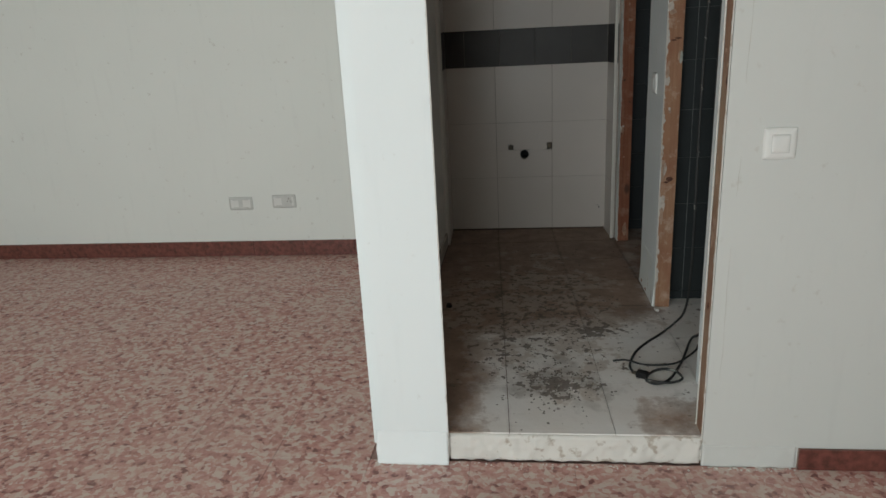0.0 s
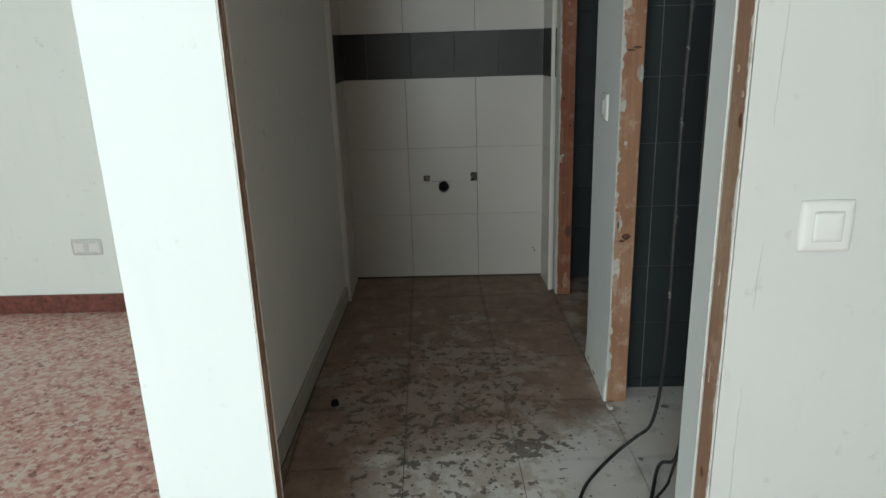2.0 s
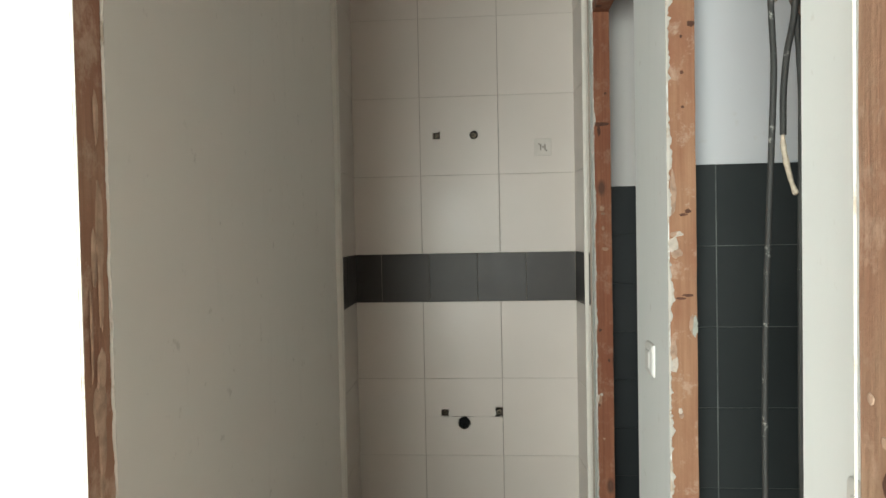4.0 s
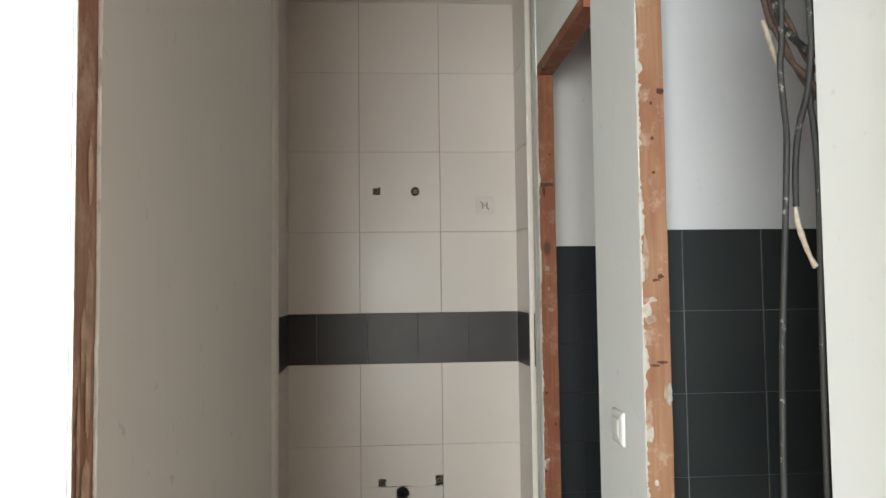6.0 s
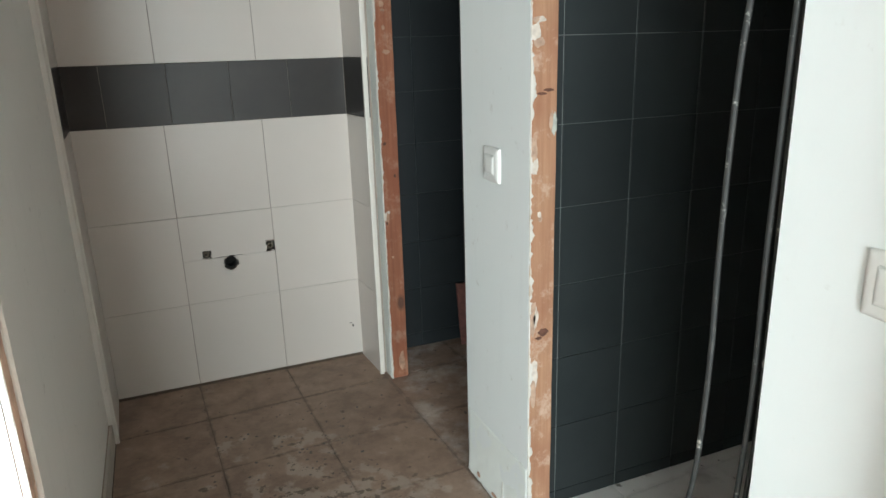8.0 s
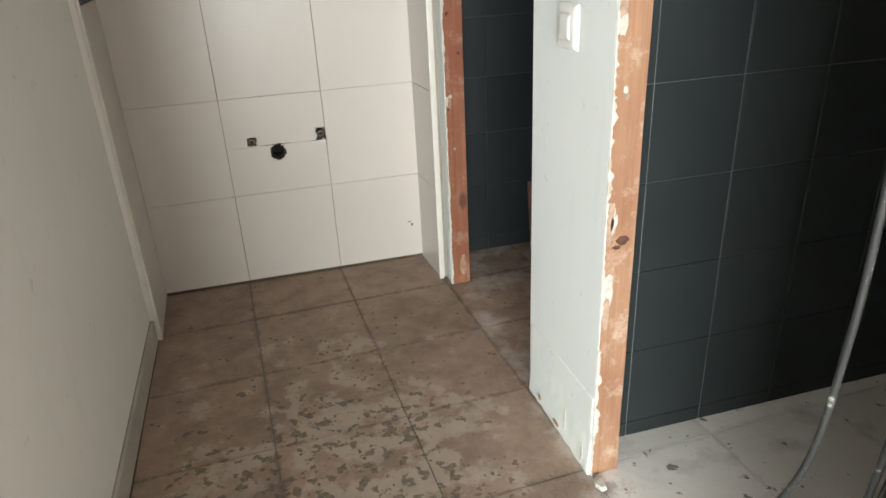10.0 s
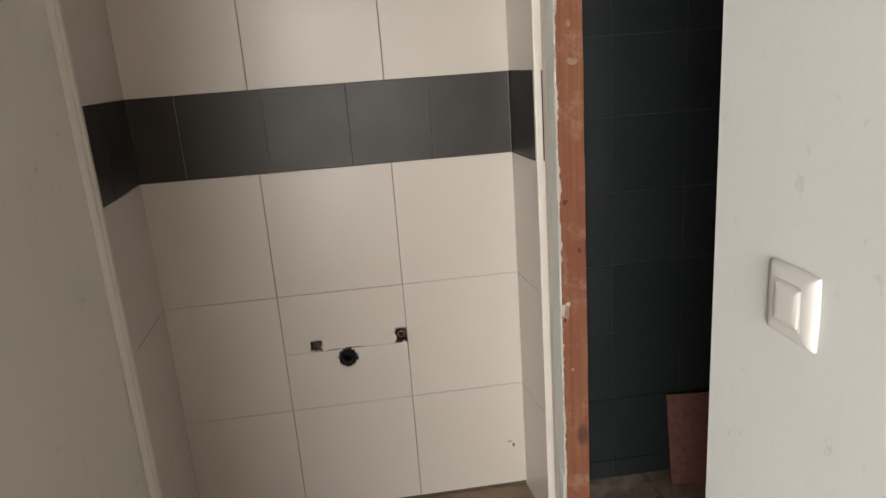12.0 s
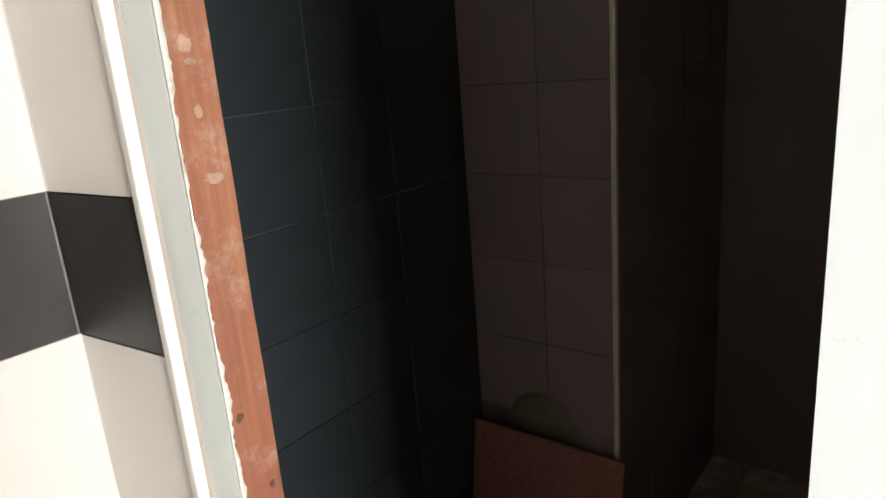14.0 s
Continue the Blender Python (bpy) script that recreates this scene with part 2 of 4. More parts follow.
clump = math_of(nt, "MULTIPLY", math_of(nt, "MAXIMUM", math_of(nt, "ADD", patch(0.33, 2.33, 0.21, 0.17), math_of(nt, "MULTIPLY", drift_, 0.8)), 0.0), 0.26)
clump = math_of(nt, "MAXIMUM", clump, math_of(nt, "MULTIPLY", math_of(nt, "MAXIMUM", patch(0.15, 2.5, 0.14, 0.3), 0.0), 0.16))
clump = math_of(nt, "MAXIMUM", clump, math_of(nt, "MINIMUM", math_of(nt, "ADD", math_of(nt, "MULTIPLY", math_of(nt, "MAXIMUM", patch(0.27, 3.0, 0.48, 0.72), -0.4), 0.28), math_of(nt, "MULTIPLY", drift_, 0.45)), 0.115))
clump = math_of(nt, "MAXIMUM", clump, math_of(nt, "MULTIPLY", math_of(nt, "MAXIMUM", patch(0.5, 2.74, 0.25, 0.12), 0.0), 0.28))
spots = math_of(nt, "ADD", clump, noise_of(nt, w, 31, 4, 0.6))
speck = mixed(nt, ramp(nt, noise_of(nt, w, 90, 4, 0.7), [(0.45, (0,)), (0.6, (1,))]), (0.085, 0.062, 0.047), (0.17, 0.13, 0.10))
c = mixed(nt, ramp(nt, spots, [(0.655, (0,)), (0.69, (0.8,))]), c, speck)
wash = math_of(nt, "ADD", math_of(nt, "MULTIPLY", math_of(nt, "MAXIMUM", patch(0.33, 2.34, 0.26, 0.2), 0.0), 0.35), noise_of(nt, w, 9, 5))
c = mixed(nt, ramp(nt, wash, [(0.58, (0,)), (0.8, (0.5,))]), c, (0.16, 0.13, 0.105))
nt.links.new(c, b.inputs["Base Color"])
relief(nt, b, math_of(nt, "ADD", noise_of(nt, w, 40, 5), flake), 0.45, 0.003)
floor_joint = make_plain("dirty_floor_joint", (0.15, 0.115, 0.09), 0.95)


def make_wood(name, light, dark, smear):
    m, nt, b = material(name, 0.8)
    grain = noise_of(nt, place_of(nt, (60, 60, 2.2)), 1.6, 6, 0.6)
    w = place_of(nt)
    c = mixed(nt, ramp(nt, grain, [(0.3, (0,)), (0.7, (1,))]), dark, light)
    c = mixed(nt, ramp(nt, noise_of(nt, place_of(nt, (1, 1, 0.6)), 5, 5), [(0.36, (0,)), (0.66, (0.9,))]), c, (light[0] * 0.62, light[1] * 0.45, light[2] * 0.42))
    kn = node(nt, "ShaderNodeTexVoronoi", Scale=9.0)
    nt.links.new(place_of(nt, (1, 1, 0.5)), kn.inputs["Vector"])
    c = mixed(nt, ramp(nt, kn.outputs["Distance"], [(0.08, (0.9,)), (0.17, (0,))]), c, (0.085, 0.035, 0.022))
    c = mixed(nt, ramp(nt, noise_of(nt, w, 11, 8, 0.75), [(0.52, (0,)), (0.64, (smear * 0.9,))]), c, (0.50, 0.36, 0.27))
    nt.links.new(c, b.inputs["Base Color"])
    relief(nt, b, math_of(nt, "ADD", grain, noise_of(nt, w, 60, 4)), 0.6, 0.003)
    return m


wood = make_wood("raw_orange_wood", (0.42, 0.245, 0.145), (0.28, 0.14, 0.075), 0.85)
red_wood = make_wood("raw_red_wood", (0.34, 0.14, 0.072), (0.19, 0.065, 0.034), 0.3)
grey_wood = make_wood("weathered_tan_wood", (0.42, 0.285, 0.19), (0.27, 0.165, 0.105), 0.6)
tan_wood = make_wood("raw_tan_wood", (0.40, 0.24, 0.155), (0.25, 0.135, 0.082), 0.75)

paper, nt, b = material("newsprint", 0.85)
w = place_of(nt)
c = mixed(nt, ramp(nt, noise_of(nt, w, 8, 5), [(0.35, (0,)), (0.7, (1,))]), (0.78, 0.73, 0.60), (0.68, 0.63, 0.50))
nt.links.new(c, b.inputs["Base Color"])

glass, nt, b = material("window_glass", 0.02)
b.inputs["Transmission Weight"].default_value = 1.0


# ---- building blocks ----
def mesh_of(name, bm, mat, smooth=False):
    me = bpy.data.meshes.new(name)
    bmesh.ops.recalc_face_normals(bm, faces=bm.faces)
    bm.to_mesh(me)
    bm.free()
    if smooth:
        for p in me.polygons:
            p.use_smooth = True
    me.materials.append(mat)
    return me


def part(name, bm, mat, parent=None, label="", smooth=False):
    ob = new(name, mesh_of(name, bm, mat, smooth))
    ob.parent = parent
    if label:
        ob["label"] = label
    return ob


def add_box(bm, x0, x1, y0, y1, z0, z1):
    v = [bm.verts.new(p) for p in ((x0, y0, z0), (x1, y0, z0), (x1, y1, z0), (x0, y1, z0), (x0, y0, z1), (x1, y0, z1), (x1, y1, z1), (x0, y1, z1))]
    for f in ((0, 3, 2, 1), (4, 5, 6, 7), (0, 1, 5, 4), (1, 2, 6, 5), (2, 3, 7, 6), (3, 0, 4, 7)):
        bm.faces.new([v[i] for i in f])


def boxes(*rows):
    bm = bmesh.new()
    for r in rows:
        add_box(bm, *r)
    return bm


def soft_box(x0, x1, y0, y1, z0, z1, r=0.002, segments=2):
    bm = boxes((x0, x1, y0, y1, z0, z1))
    bmesh.ops.bevel(bm, geom=bm.edges[:], offset=r, segments=segments, affect="EDGES", profile=0.6)
    return bm


def structure(name, rows, mat):
    return tagged(part(name, boxes(*rows), mat), kind="structure")


def thing(name, place, label, category, group=""):
    return tagged(new(name), label, category, group), place


def tube(points, r, sides=8, ends=True, wobble=0.0):
    pts = [Vector(p) for p in points]
    fine = []
    for i in range(len(pts) - 1):
        a, b_, c_, d = pts[max(i - 1, 0)], pts[i], pts[i + 1], pts[min(i + 2, len(pts) - 1)]
        for k in range(7):
            t = k / 7
            fine.append(0.5 * ((2 * b_) + (c_ - a) * t + (2 * a - 5 * b_ + 4 * c_ - d) * t * t + (3 * b_ - a - 3 * c_ + d) * t ** 3))
    fine.append(pts[-1])
    bm = bmesh.new()
    rings = []
    up = Vector((0.3, 0.9, 0.2))
    for i, p in enumerate(fine):
        way = (fine[min(i + 1, len(fine) - 1)] - fine[max(i - 1, 0)]).normalized()
        side_ = way.cross(up).normalized()
        up = side_.cross(way).normalized()
        rr = r * (1 + wobble * noise.noise(p * 60))
        rings.append([bm.verts.new(p + (side_ * math.cos(a) + up * math.sin(a)) * rr) for a in [2 * math.pi * k / sides for k in range(sides)]])
    for a, b_ in zip(rings, rings[1:]):
        for k in range(sides):
            bm.faces.new((a[k], a[(k + 1) % sides], b_[(k + 1) % sides], b_[k]))
    bm.faces.new(rings[0][::-1])
    bm.faces.new(rings[-1])
    return bm


def rough_face(u0, u1, v0, v1, step, amp, depth, to_world, ragged=0.0, seed=0.0, edge_fn=None):
    """A slab with an uneven front: u across, v up, w outward."""
    nu, nv = max(2, int((u1 - u0) / step)), max(2, int((v1 - v0) / step))
    bm = bmesh.new()
    front, rear = {}, {}
    for i in range(nu + 1):
        for j in range(nv + 1):
            u, v = u0 + (u1 - u0) * i / nu, v0 + (v1 - v0) * j / nv
            q = Vector((u * 14 + seed, v * 14, seed * 3))
            if ragged:
                if i == nu:
                    u += ragged * noise.noise(Vector((seed, v * 40, 1)))
                if i == 0:
                    u -= ragged * noise.noise(Vector((seed + 9, v * 40, 1)))
                if j == 0:
                    v += ragged * noise.noise(Vector((u * 30, seed, 5)))
            w_ = depth + amp * (noise.noise(q) + 0.5 * noise.noise(q * 3.1))
            if i in (0, nu) or j in (0, nv):
                w_ = max(w_ - amp * 0.8, depth * 0.3)
            if edge_fn:
                w_ += edge_fn(u, v)
            front[i, j] = bm.verts.new(to_world(u, v, w_))
            if i in (0, nu) or j in (0, nv):
                rear[i, j] = bm.verts.new(to_world(u, v, -0.001))
    for i in range(nu):
        for j in range(nv):
            bm.faces.new((front[i, j], front[i + 1, j], front[i + 1, j + 1], front[i, j + 1]))
    for i in range(nu):
        for j in (0, nv):
            bm.faces.new((front[i, j], rear[i, j], rear[i + 1, j], front[i + 1, j]))
    for j in range(nv):
        for i in (0, nu):
            bm.faces.new((front[i, j], rear[i, j], rear[i, j + 1], front[i, j + 1]))
    return bm


def ragged_strip(z0, z1, base, width, vary, to_world, seed, thick=0.0025):
    """A torn skin of plaster along an upright edge: u from base, outward vary."""
    n = int((z1 - z0) / 0.006)
    bm = bmesh.new()
    rows = []
    for i in range(n + 1):
        z = z0 + (z1 - z0) * i / n
        u = base + max(0.0008, width + vary * (noise.noise(Vector((seed, z * 9, 0))) + 0.6 * noise.noise(Vector((seed, z * 45, 2))) + 0.5 * noise.noise(Vector((seed, z * 130, 4)))))
        rows.append([bm.verts.new(to_world(*p)) for p in ((base, z, 0.0), (base, z, thick), ((base + u) / 2, z, thick * 1.2), (u, z, thick * 0.5), (u, z, 0.0))])
    for a, b_ in zip(rows, rows[1:]):
        for k in range(4):
            bm.faces.new((a[k], a[k + 1], b_[k + 1], b_[k]))
    bm.faces.new(rows[0][::-1])
    bm.faces.new(rows[-1])
    return bm


# ---- levels and lines of the plan ----
FRONT = 2.02          # living-room face of the front wall
STEP = 0.134          # floor level behind the threshold
HEAD = 2.235          # underside of the door heads
TOP = 2.62            # ceiling
BACK = 4.255          # face of the tiled end wall
LEFT, RIGHT = -0.212, 0.798


def floor_level(y):
    """The raised floor falls a little towards the living room."""
    return STEP - 0.034 * min(1.0, max(0.0, (2.60 - y) / 0.58))



# ---- large structure ----
structure("wall_living_far", [(-3.8, -0.285, 4.22, 4.34, 0, TOP)], paint)
structure("wall_living_left", [(-3.92, -3.8, -2.5, 4.32, 0, TOP)], paint)
structure("wall_living_right", [(3.4, 3.52, -2.5, 2.09, 0, TOP)], paint)
structure("wall_living_window", [(-3.8, -2.65, -2.5, -2.4, 0, TOP), (0.2, 3.4, -2.5, -2.4, 0, TOP), (-2.65, 0.2, -2.5, -2.4, 2.2, TOP), (-2.65, 0.2, -2.5, -2.4, 0, 0.2)], paint)
structure("wall_pillar", [(-0.285, -0.2285, 2.115, 2.1295, 0, TOP), (-0.228, -0.0625, FRONT - 0.010, 2.0885, 0, TOP), (-0.0625, -0.0180, FRONT - 0.010, 2.0105, 0, TOP)], daylit_paint)
structure("wall_corridor_left", [(-0.225, LEFT, 2.094, 2.13, 0, TOP), (-0.285, LEFT, 2.13, 4.34, 0, TOP)], bounce_lit_paint)
structure("wall_front", [(0.802, 3.4, FRONT, 2.09, 0, TOP), (0.770, 0.802, FRONT, 2.028, 0, TOP), (-0.022, 0.770, FRONT, 2.09, HEAD + 0.04, TOP)], dimmed_paint)
structure("wall_corridor_near", [(0.827, 0.872, 2.09, 2.355, 0, TOP)], daylit_paint)
structure("wall_corridor_middle", [(RIGHT, 0.863, 3.034, 3.34, 0, TOP), (RIGHT, 0.803, 2.99, 3.034, 0, TOP)], sky_tinted_paint)
structure("wall_over_doors", [(RIGHT, 0.863, 2.355, 2.99, HEAD + 0.04, TOP), (0.776, 0.838, 3.34, 3.99, HEAD + 0.04, TOP)], paint)
structure("wall_corridor_end", [(0.772, 0.838, 4.034, BACK + 0.01, 0, TOP), (0.772, 0.777, 3.988, 4.034, 0, TOP)], paint)
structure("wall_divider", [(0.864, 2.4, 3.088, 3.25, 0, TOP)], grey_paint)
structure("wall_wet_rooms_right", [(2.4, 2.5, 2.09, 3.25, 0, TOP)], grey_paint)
structure("wall_wet_room_side", [(2.4, 2.5, 3.25, 4.34, 0, TOP)], lifted_tile)
structure("wall_niche_back", [
    (LEFT - 0.12, 0.145, 4.265, 4.34, 0, TOP), (0.43, 0.84, 4.265, 4.34, 0, TOP),
    (0.145, 0.43, 4.265, 4.34, 0, 0.575), (0.145, 0.43, 4.265, 4.34, 0.67, 1.805), (0.145, 0.43, 4.265, 4.34, 1.85, TOP),
    (0.145, 0.43, 4.325, 4.34, 0.575, 0.67), (0.145, 0.43, 4.325, 4.34, 1.805, 1.85)], mortar)
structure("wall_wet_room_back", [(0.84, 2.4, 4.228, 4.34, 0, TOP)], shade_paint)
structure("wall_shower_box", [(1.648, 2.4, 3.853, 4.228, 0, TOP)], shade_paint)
structure("ceiling", [(-3.92, 3.52, -2.5, 4.34, TOP, TOP + 0.14)], ceiling_paint)
structure("floor_slab", [(-3.92, 3.52, -2.5, 4.34, -0.2, -0.008)], red_grout)
bm = boxes((-0.21, 2.4, 2.6, 4.3, 0, STEP - 0.006))
v = [bm.verts.new(p) for p in ((-0.21, FRONT + 0.012, 0), (2.4, FRONT + 0.012, 0), (2.4, 2.6, 0), (-0.21, 2.6, 0), (-0.21, FRONT + 0.012, STEP - 0.040), (2.4, FRONT + 0.012, STEP - 0.040), (2.4, 2.6, STEP - 0.006), (-0.21, 2.6, STEP - 0.006))]
for q in ((0, 3, 2, 1), (4, 5, 6, 7), (0, 1, 5, 4), (1, 2, 6, 5), (2, 3, 7, 6), (3, 0, 4, 7)):
    bm.faces.new([v[k] for k in q])
tagged(part("floor_raised", bm, floor_joint), kind="structure")
structure("ground", [(-80, 80, -80, 80, -3.4, -3.2)], make_plain("outdoor_paving", (0.28, 0.27, 0.25), 0.9, scale=2))

# wooden studs left bare where the door frames were taken out
jambs = (
    ("door_jamb", (-0.062, -0.0180, 2.0110, 2.0830), tan_wood),
    ("door_jamb", (0.7685, 0.8015, 2.028, 2.0895), grey_wood),
    ("door_jamb", (0.803, 0.864, 2.989, 3.0335), wood),
    ("door_jamb", (0.7775, 0.8375, 3.987, 4.0335), red_wood),
)
jamb = []
for name, (x0, x1, y0, y1), mat in jambs:
    lean = 0.0107 if x1 < 0 else 0.0
    bm = bmesh.new()
    n = 60
    ring = []
    for i in range(n + 1):
        z = (0.004 if y0 < 2.05 else STEP - 0.004) + (HEAD + 0.04 - STEP) * i / n * 1.0 + (STEP * i / n if y0 < 2.05 else 0)
        k = [0.0012 * noise.noise(Vector((x0 * 9 + c_, y0 * 7, z * 8))) for c_ in range(4)]
        ring.append([bm.verts.new(p) for p in ((x0 + k[0], y0 + k[1], z), (x1 + k[2], y0 + k[1], z), (x1 + k[2] - lean, y1, z), (x0 + k[0], y1, z))])
    for a, b_ in zip(ring, ring[1:]):
        for k in range(4):
            bm.faces.new((a[k], a[(k + 1) % 4], b_[(k + 1) % 4], b_[k]))
    bm.faces.new(ring[0][::-1]), bm.faces.new(ring[-1])
    jamb.append(tagged(part(name, bm, mat), "rough reddish softwood stud smeared with old plaster", kind="structure"))
for x0, x1, y0, y1, mat in ((-0.022, 0.770, 2.03, 2.09, tan_wood), (0.8, 0.86, 2.356, 2.988, wood), (0.778, 0.8365, 3.34, 3.988, red_wood)):
    tagged(part("door_head", soft_box(x0, x1, y0, y1, HEAD, HEAD + 0.0395, 0.001, 1), mat), "bare wooden head beam of a doorway", kind="structure")

# knots, tears and dabs of plaster on the studs
def blotch(name, parent, x, y, z, ru, rv, mat, seed, thick=0.0012):
    bm = bmesh.new()
    n = 22
    rings = []
    for q, h_ in ((1.0, 0.0), (0.85, thick * 0.7), (0.4, thick)):
        ring = []
        for i in range(n):
            a = 6.2832 * i / n
            k = q * (1 + 0.38 * noise.noise(Vector((math.cos(a) * 1.7 + seed, math.sin(a) * 1.7, seed))) + 0.18 * noise.noise(Vector((math.cos(a) * 6, math.sin(a) * 6 + seed, 2))))
            ring.append(bm.verts.new((x + ru * k * math.cos(a), y - h_, z + rv * k * math.sin(a))))
        rings.append(ring)
    for a, b_ in zip(rings, rings[1:]):
        for i in range(n):
            bm.faces.new((a[i], a[(i + 1) % n], b_[(i + 1) % n], b_[i]))
    bm.faces.new(rings[-1])
    part(name, bm, mat, parent)


knot_mat = make_plain("dark_knot_wood", (0.13, 0.055, 0.034), 0.9, vary=0.5, scale=120, bump=0.8)
dim_smear = make_plain("dull_plaster_smear", (0.44, 0.26, 0.175), 0.9, vary=0.5, scale=40, bump=0.6)
pale_smear = make_plain("pale_plaster_smear", (0.46, 0.31, 0.225), 0.95, vary=0.4, scale=60, bump=0.6)
pale_dab = make_plain("white_plaster_dab", (0.60, 0.53, 0.46), 0.95, vary=0.3, scale=70, bump=0.6)
grey_dab = make_plain("grey_green_filler", (0.40, 0.42, 0.37), 0.95, vary=0.3, scale=70, bump=0.6)
for x, z, ru, rv, mat in ((0.838, 0.703, 0.014, 0.009, knot_mat), (0.826, 0.690, 0.009, 0.004, knot_mat), (0.845, 1.262, 0.013, 0.0035, knot_mat), (0.828, 1.255, 0.012, 0.003, knot_mat), (0.845, 1.458, 0.008, 0.005, knot_mat), (0.834, 1.450, 0.010, 0.003, knot_mat),
                          (0.815, 1.405, 0.011, 0.006, pale_smear), (0.812, 0.740, 0.010, 0.040, pale_smear), (0.820, 1.36, 0.012, 0.010, pale_smear), (0.826, 0.98, 0.006, 0.007, pale_smear), (0.852, 1.195, 0.006, 0.022, pale_smear), (0.812, 0.56, 0.010, 0.045, pale_smear), (0.809, 1.13, 0.008, 0.03, pale_smear), (0.835, 1.70, 0.004, 0.003, knot_mat), (0.834, 1.78, 0.004, 0.004, knot_mat), (0.812, 1.50, 0.008, 0.05, pale_smear), (0.855, 1.89, 0.009, 0.007, knot_mat), (0.833, 1.862, 0.003, 0.004, knot_mat), (0.858, 1.19, 0.008, 0.024, grey_dab), (0.812, 1.38, 0.010, 0.018, pale_dab), (0.822, 1.405, 0.012, 0.006, pale_dab), (0.814, 0.74, 0.010, 0.03, pale_dab), (0.812, 1.10, 0.008, 0.02, pale_dab), (0.814, 0.60, 0.011, 0.035, pale_dab), (0.824, 0.99, 0.005, 0.008, pale_dab)):
    blotch("knot" if mat is knot_mat else "plaster_dab", jamb[2], x, 2.9885, z, ru, rv, mat, z * 7)
for x, z, ru, rv, mat in ((0.786, 0.772, 0.011, 0.016, pale_smear), (0.784, 0.750, 0.004, 0.006, knot_mat), (0.790, 1.036, 0.006, 0.006, knot_mat), (0.803, 1.497, 0.010, 0.009, pale_smear), (0.806, 1.478, 0.009, 0.004, pale_smear), (0.806, 1.423, 0.006, 0.008, pale_smear), (0.812, 1.345, 0.014, 0.007, pale_smear),
                          (0.797, 1.815, 0.020, 0.008, knot_mat), (0.815, 1.816, 0.018, 0.007, knot_mat), (0.795, 1.79, 0.006, 0.020, knot_mat), (0.781, 0.775, 0.008, 0.014, pale_dab), (0.792, 0.79, 0.007, 0.005, pale_dab), (0.800, 0.62, 0.005, 0.004, pale_smear), (0.820, 1.93, 0.004, 0.004, knot_mat), (0.815, 0.20, 0.012, 0.035, pale_smear), (0.822, 0.92, 0.004, 0.006, knot_mat)):
    blotch("knot" if mat is knot_mat else "plaster_dab", jamb[3], x, 3.9865, z, ru, rv, dim_smear if mat is pale_smear else mat, z * 5)

def side_blotch(name, parent, x, sign, y, z, ry_, rz_, mat, seed):
    bm = bmesh.new()
    n = 26
    rings = []
    for q, h_ in ((1.0, 0.0), (0.85, 0.0012), (0.4, 0.0018)):
        ring = []
        for i in range(n):
            a = 6.2832 * i / n
            k = q * (1 + 0.30 * noise.noise(Vector((math.cos(a) * 1.7 + seed, math.sin(a) * 1.7, seed))) + 0.16 * noise.noise(Vector((math.cos(a) * 7, math.sin(a) * 7 + seed, 2))))
            ring.append(bm.verts.new((x + sign * h_ - (0.149 * ry_ * k * math.cos(a) if x < 0 else 0), y + ry_ * k * math.cos(a), z + rz_ * k * math.sin(a))))
        rings.append(ring)
    for a, b_ in zip(rings, rings[1:]):
        for i in range(n):
            bm.faces.new((a[i], a[(i + 1) % n], b_[(i + 1) % n], b_[i]))
    bm.faces.new(rings[-1])
    part(name, bm, mat, parent)


for y, z, ry_, rz_ in ((2.062, 1.43, 0.010, 0.05), (2.046, 1.40, 0.006, 0.03), (2.052, 1.24, 0.016, 0.035), (2.060, 1.365, 0.006, 0.042), (2.057, 1.278, 0.011, 0.026), (2.054, 1.205, 0.010, 0.038), (2.050, 1.160, 0.006, 0.018), (2.062, 1.085, 0.003, 0.024), (2.035, 1.32, 0.003, 0.05), (2.052, 0.88, 0.006, 0.05), (2.06, 1.55, 0.006, 0.03), (2.045, 0.6, 0.007, 0.04)):
    side_blotch("plaster_dab", jamb[0], -0.0174 - 0.149 * (y - 2.011), 1, y, z, ry_, rz_, pale_smear, z * 9)
for y, z, ry_, rz_, mat in ((2.041, 1.168, 0.006, 0.012, knot_mat), (2.043, 1.209, 0.006, 0.006, pale_smear), (2.068, 1.246, 0.006, 0.006, pale_smear), (2.066, 0.90, 0.006, 0.014, pale_smear), (2.07, 0.72, 0.004, 0.02, pale_smear), (2.06, 0.52, 0.006, 0.01, knot_mat)):
    side_blotch("knot" if mat is knot_mat else "plaster_dab", jamb[1], 0.7682, -1, y, z, ry_, rz_, mat, z * 9)
for y, z, ry_, rz_ in ((3.02, 0.175, 0.004, 0.026), (3.11, 0.20, 0.003, 0.030), (3.16, 0.152, 0.016, 0.006), (3.26, 0.158, 0.010, 0.008)):
    side_blotch("bare_patch", bpy.data.objects["wall_corridor_middle"], RIGHT - 0.0065, -1, y, z, ry_, rz_, dim_smear if z < 0.16 else stud_plaster, y * 9)
crack_mat = make_plain("dark_plaster_crack", (0.48, 0.46, 0.41), 0.95)
